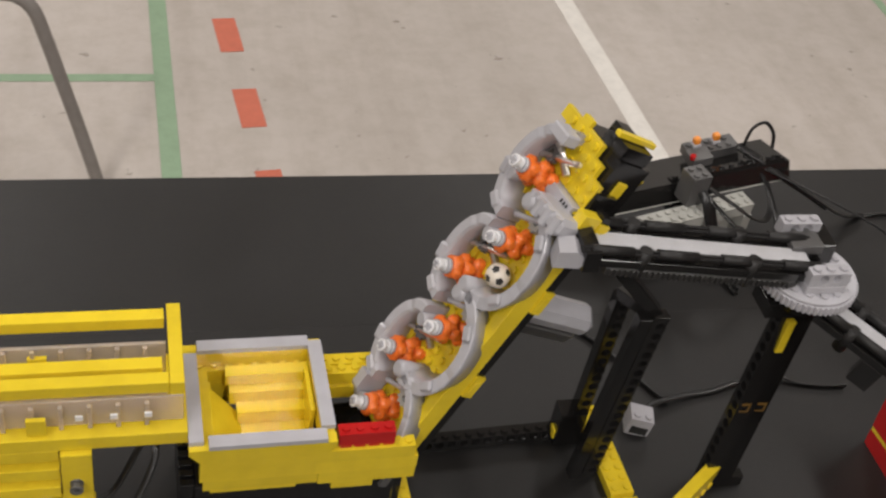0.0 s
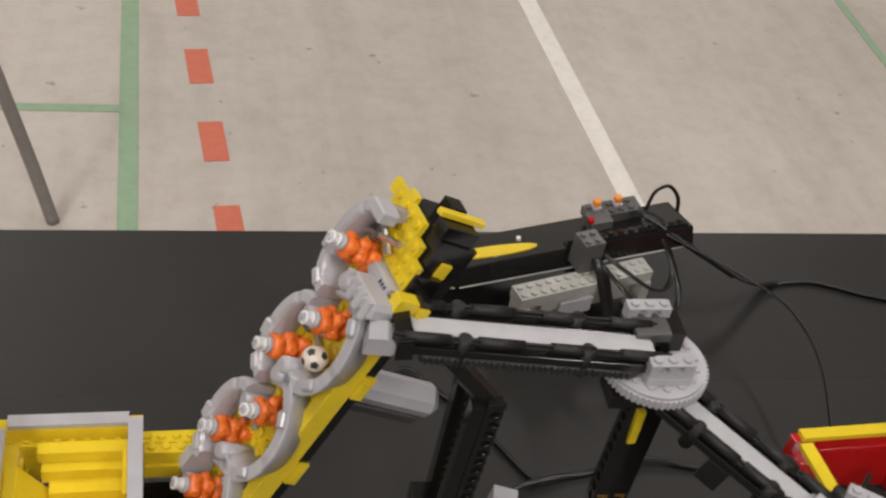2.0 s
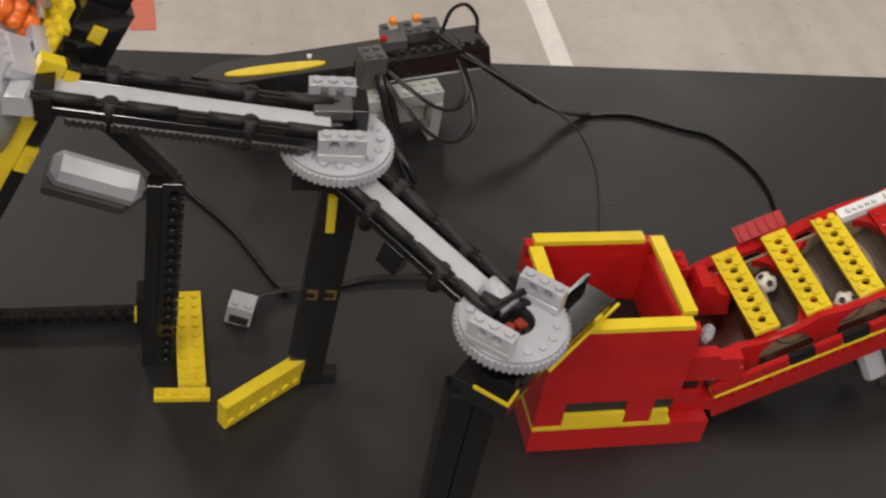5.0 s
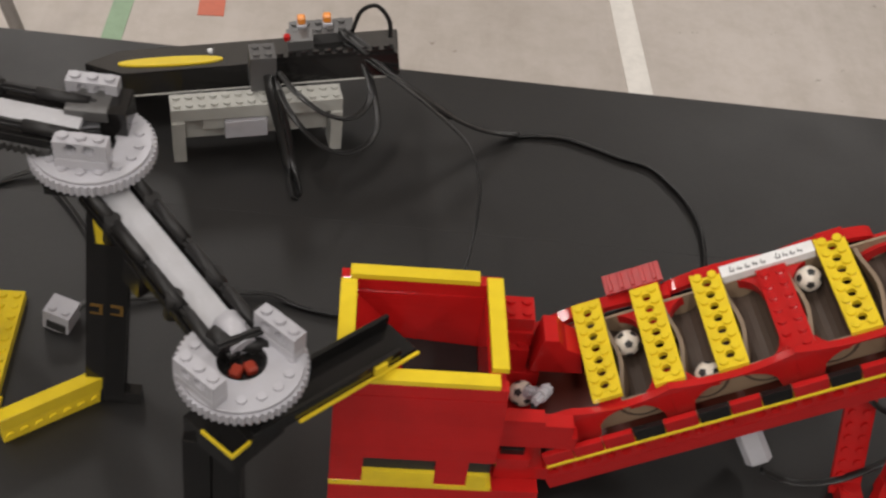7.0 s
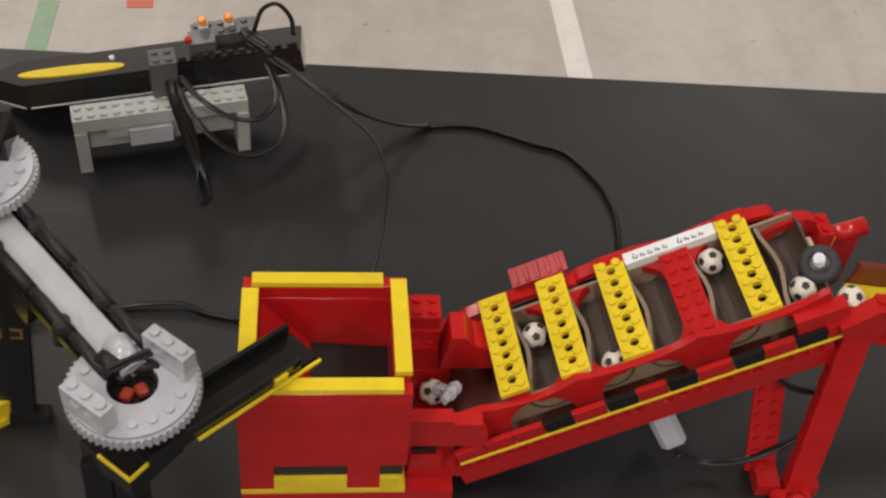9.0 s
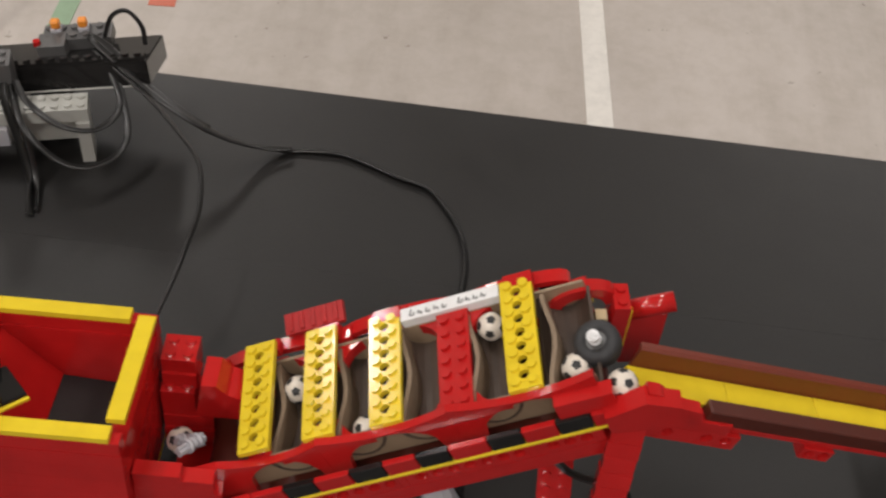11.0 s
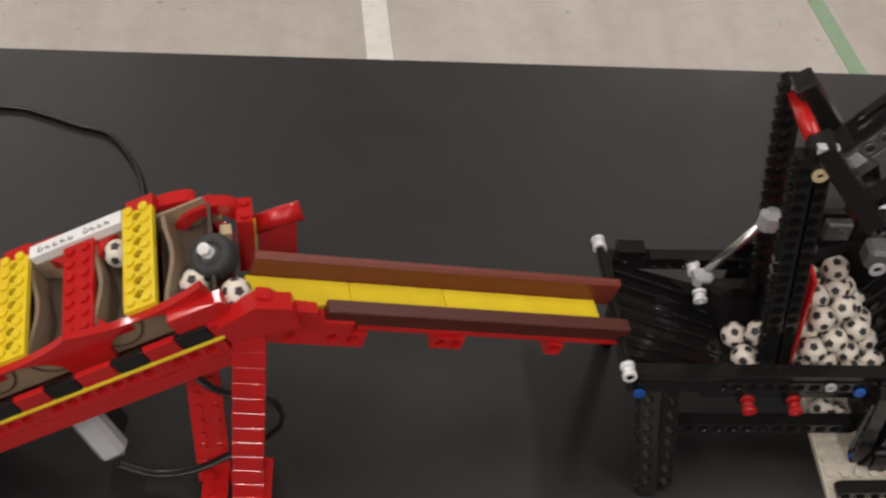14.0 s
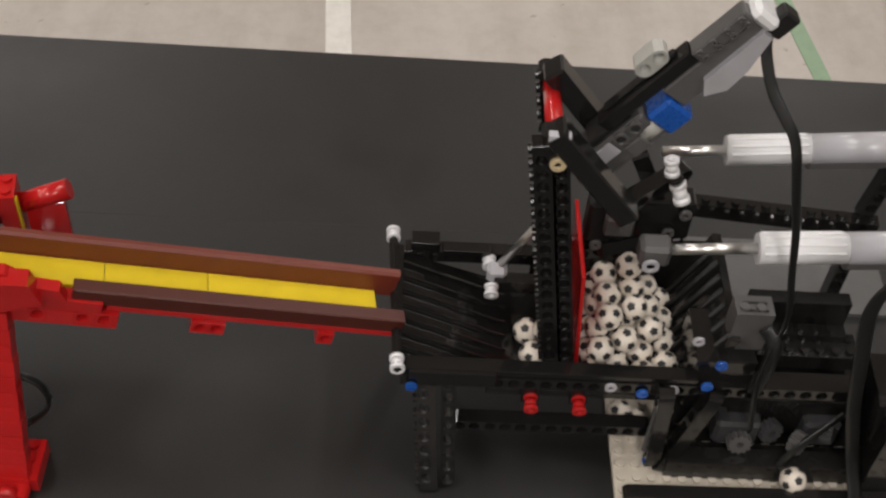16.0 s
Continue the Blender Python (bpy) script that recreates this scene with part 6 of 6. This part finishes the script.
    # red bushes in front
    for x in (0.8345, 0.8590):
        bushing((x, 0.4975, 0.0540), (x, 0.4885, 0.0525), RED, "red bush")
        bx("hanger", x - 0.0045, x + 0.0045, 0.4960, 0.5010, 0.0490, 0.0670)
    # right-hand block and studded beams
    bar("rear_beam", (0.9150, 0.5960, 0.0920), (1.0190, 0.5850, 0.0930), 13, (0, 0, 1), True)
    bar("upright", (1.0080, 0.5890, 0.0127), (1.0080, 0.5890, 0.0930), 11, (1, 0, 0))
    bar("upright", (1.0060, 0.5890, 0.1000), (1.0120, 0.5890, 0.1500), 6, (1, 0, 0))
    bx("block", 0.9380, 1.0050, 0.4990, 0.5340, 0.0300, 0.0560)
    part("block_top", brick(bmnew(), 0.9390, 0.5165, 0.0612, 8, 2, B, True), BLACK, t)
    part("block_rib", beam(bmnew(), 8, B, False), BLACK, t, m=pose(0.9390, 0.5060, 0.0562))
    bx("block", 0.9120, 0.9420, 0.4960, 0.5300, 0.0520, 0.0900)
    part("block_step", brick(bmnew(), 0.9450, 0.5350, 0.0612, 6.5, 1, 0.0300, False), BLACK, t)
    part("block_step", brick(bmnew(), 0.9450, 0.5268, 0.0710, 6.5, 1, 0.0045, True), BLACK, t)
    plug = part("grey_plug", brick(bmnew(), 0.9265, 0.5045, 0.0902, 2.3, 1.5, 0.0270, True), DGREY, t, "grey cable plug")
    for k in range(2):
        part("plug_ridge", box(bmnew(), 0.9300, 0.9420, 0.5062 + k * 0.0050, 0.5074 + k * 0.0050, 0.1173, 0.1180, bev=0.0002), MATTBLACK, plug)
    part("plug_cable", ribbon(bmnew(), [(0.9410, 0.5010, 0.1120), (0.9455, 0.4950, 0.1060), (0.9450, 0.4915, 0.0900), (0.9420, 0.4890, 0.0760)], w=0.0070, h=0.0030, up=(0, 1, 0)), CABLE, plug)
    for k in range(4):
        # grey pieces in near-black: this corner's shade is put in their colour
        part("grey_fitting", gear(bmnew(), 0.0065, 0.006, 12), RUBBER if k % 2 else DGREY, t, m=pose(0.9450 + k * 0.0145, 0.4910 + 0.004 * (k % 2), 0.0330 + 0.005 * (k % 2), 78, 10 * k, 20 * k))
    bx("grey_housing", 0.9320, 0.9560, 0.4910, 0.5120, 0.0260, 0.0440, RUBBER, bev=0.002)
    bx("grey_housing", 0.9780, 0.9980, 0.4920, 0.5120, 0.0260, 0.0450, RUBBER, bev=0.002)
    # legs and frame
    bar("leg", (0.7905, 0.4685, 0.0095), (0.7850, 0.4990, 0.0680), 8, (-1, 0, 0), True)
    bar("leg", (0.7990, 0.4720, 0.0095), (0.7960, 0.4990, 0.0680), 8, (-1, 0, 0))
    bar("leg", (0.7800, 0.5650, 0.0095), (0.7830, 0.5720, 0.0680), 8, (-1, 0, 0))
    bar("tie_beam", (0.7960, 0.4970, 0.0260), (0.9040, 0.4970, 0.0270), 13)
    bar("strut", (0.9020, 0.4880, 0.0145), (0.8990, 0.4900, 0.0680), 8, (0, -1, 0))
    bx("strut_shield", 0.8950, 0.9045, 0.4845, 0.4870, 0.0250, 0.0640, DGREY, bev=0.002)
    bar("strut", (0.9060, 0.4860, 0.0127), (0.9220, 0.4920, 0.0660), 8, (0, -1, 0))
    bar("strut", (0.9250, 0.5200, 0.0127), (0.9150, 0.5200, 0.0500), 6, (0, -1, 0))
    bar("strut", (1.0150, 0.4850, 0.0127), (1.0100, 0.4920, 0.0660), 8, (0, -1, 0))
    bar("low_beam", (0.9100, 0.4905, 0.0145), (1.0400, 0.4905, 0.0145), 16)
    bar("low_beam", (0.8850, 0.4640, 0.0130), (1.0400, 0.4660, 0.0130), 19)
    bx("front_sill", 0.9080, 1.0300, 0.4775, 0.4885, 0.0127, 0.0270)
    bx("base_block", 0.9080, 1.0400, 0.5000, 0.5360, 0.0127, 0.0298)
    bx("end_block", 1.0080, 1.0400, 0.4700, 0.5200, 0.0127, 0.0720)
    # cables
    part("cable_clip", box(bmnew(), -0.0045, 0.0045, -0.004, 0.004, -0.006, 0.006, bev=0.001), MATTBLACK, t, m=pose(0.9110, 0.5320, 0.2690, 0, 35, 0))
    part("cable", ribbon(bmnew(), [(0.9100, 0.5330, 0.2680), (0.9072, 0.5300, 0.2600), (0.9095, 0.5240, 0.2500), (0.9130, 0.5190, 0.2420), (0.9190, 0.5130, 0.2340), (0.9240, 0.5090, 0.2270), (0.9275, 0.5060, 0.2160), (0.9330, 0.5050, 0.1950), (0.9380, 0.5050, 0.1770), (0.9440, 0.5040, 0.1480), (0.9495, 0.5020, 0.1200), (0.9445, 0.4940, 0.1040), (0.9415, 0.4875, 0.0845), (0.9470, 0.4855, 0.0475)], w=0.0048, h=0.0012, up=(0, 1, 0), twist=0.9), CABLE, t, "flat black cable")
    part("cable", ribbon(bmnew(), [(1.0300, 0.5150, 0.1640), (1.0000, 0.4960, 0.1800), (0.9800, 0.4830, 0.1700), (0.9741, 0.4805, 0.1522), (0.9817, 0.4805, 0.1145), (0.9900, 0.4805, 0.0776), (1.0005, 0.4765, 0.0400), (1.0055, 0.4570, 0.0150)], w=0.0080, h=0.0014, up=(0, 1, 0), twist=0.5), CABLE, t, "broad flat black cable")
    part("cable", ribbon(bmnew(), [(0.9950, 0.4930, 0.0550), (0.9800, 0.4850, 0.0450), (0.9680, 0.4800, 0.0300), (0.9660, 0.4770, 0.0140)], w=0.0045, up=(0, 1, 0)), CABLE, t, "flat black cable")
    return t


def build_base_plates():
    bm = brick(bmnew(), 0.8815, 0.4300, 0.0, 19, 14, P, True)
    solid("base_plate", bm, OFFWHITE, "cream studded base plate under the machine", "base plate")
    bm = brick(bmnew(), 0.9300, 0.5920, 0.0, 16, 7, P, False)
    solid("base_plate", bm, DPLATE, "dark grey smooth plate lying behind the machine", "base plate")


build_base_plates()
stand(-0.0005, -0.0025, -0.0095)
build_stacker()
SPOTS = []
heap(SPOTS, 0.8655, 0.5085, 0.0602, 4, 5, 0.0128, 0.0142, {(3, 4)}, 3)
heap(SPOTS, 0.8690, 0.5150, 0.0718, 3, 4, 0.0130, 0.0142, {(2, 0)}, 4)
heap(SPOTS, 0.8720, 0.5260, 0.0832, 2, 3, 0.0135, 0.0142, set(), 5)
SPOTS += [(0.8830, 0.5520, 0.0945), (0.8355, 0.5180, 0.0605), (0.8330, 0.5330, 0.0605), (0.8375, 0.5090, 0.0602), (0.8420, 0.5260, 0.0710), (0.8960, 0.5060, 0.0218), (0.8870, 0.5110, 0.0218), (0.9740, 0.4735, 0.0218)]
for p in SPOTS:
    soccer_ball(*p)
stand()
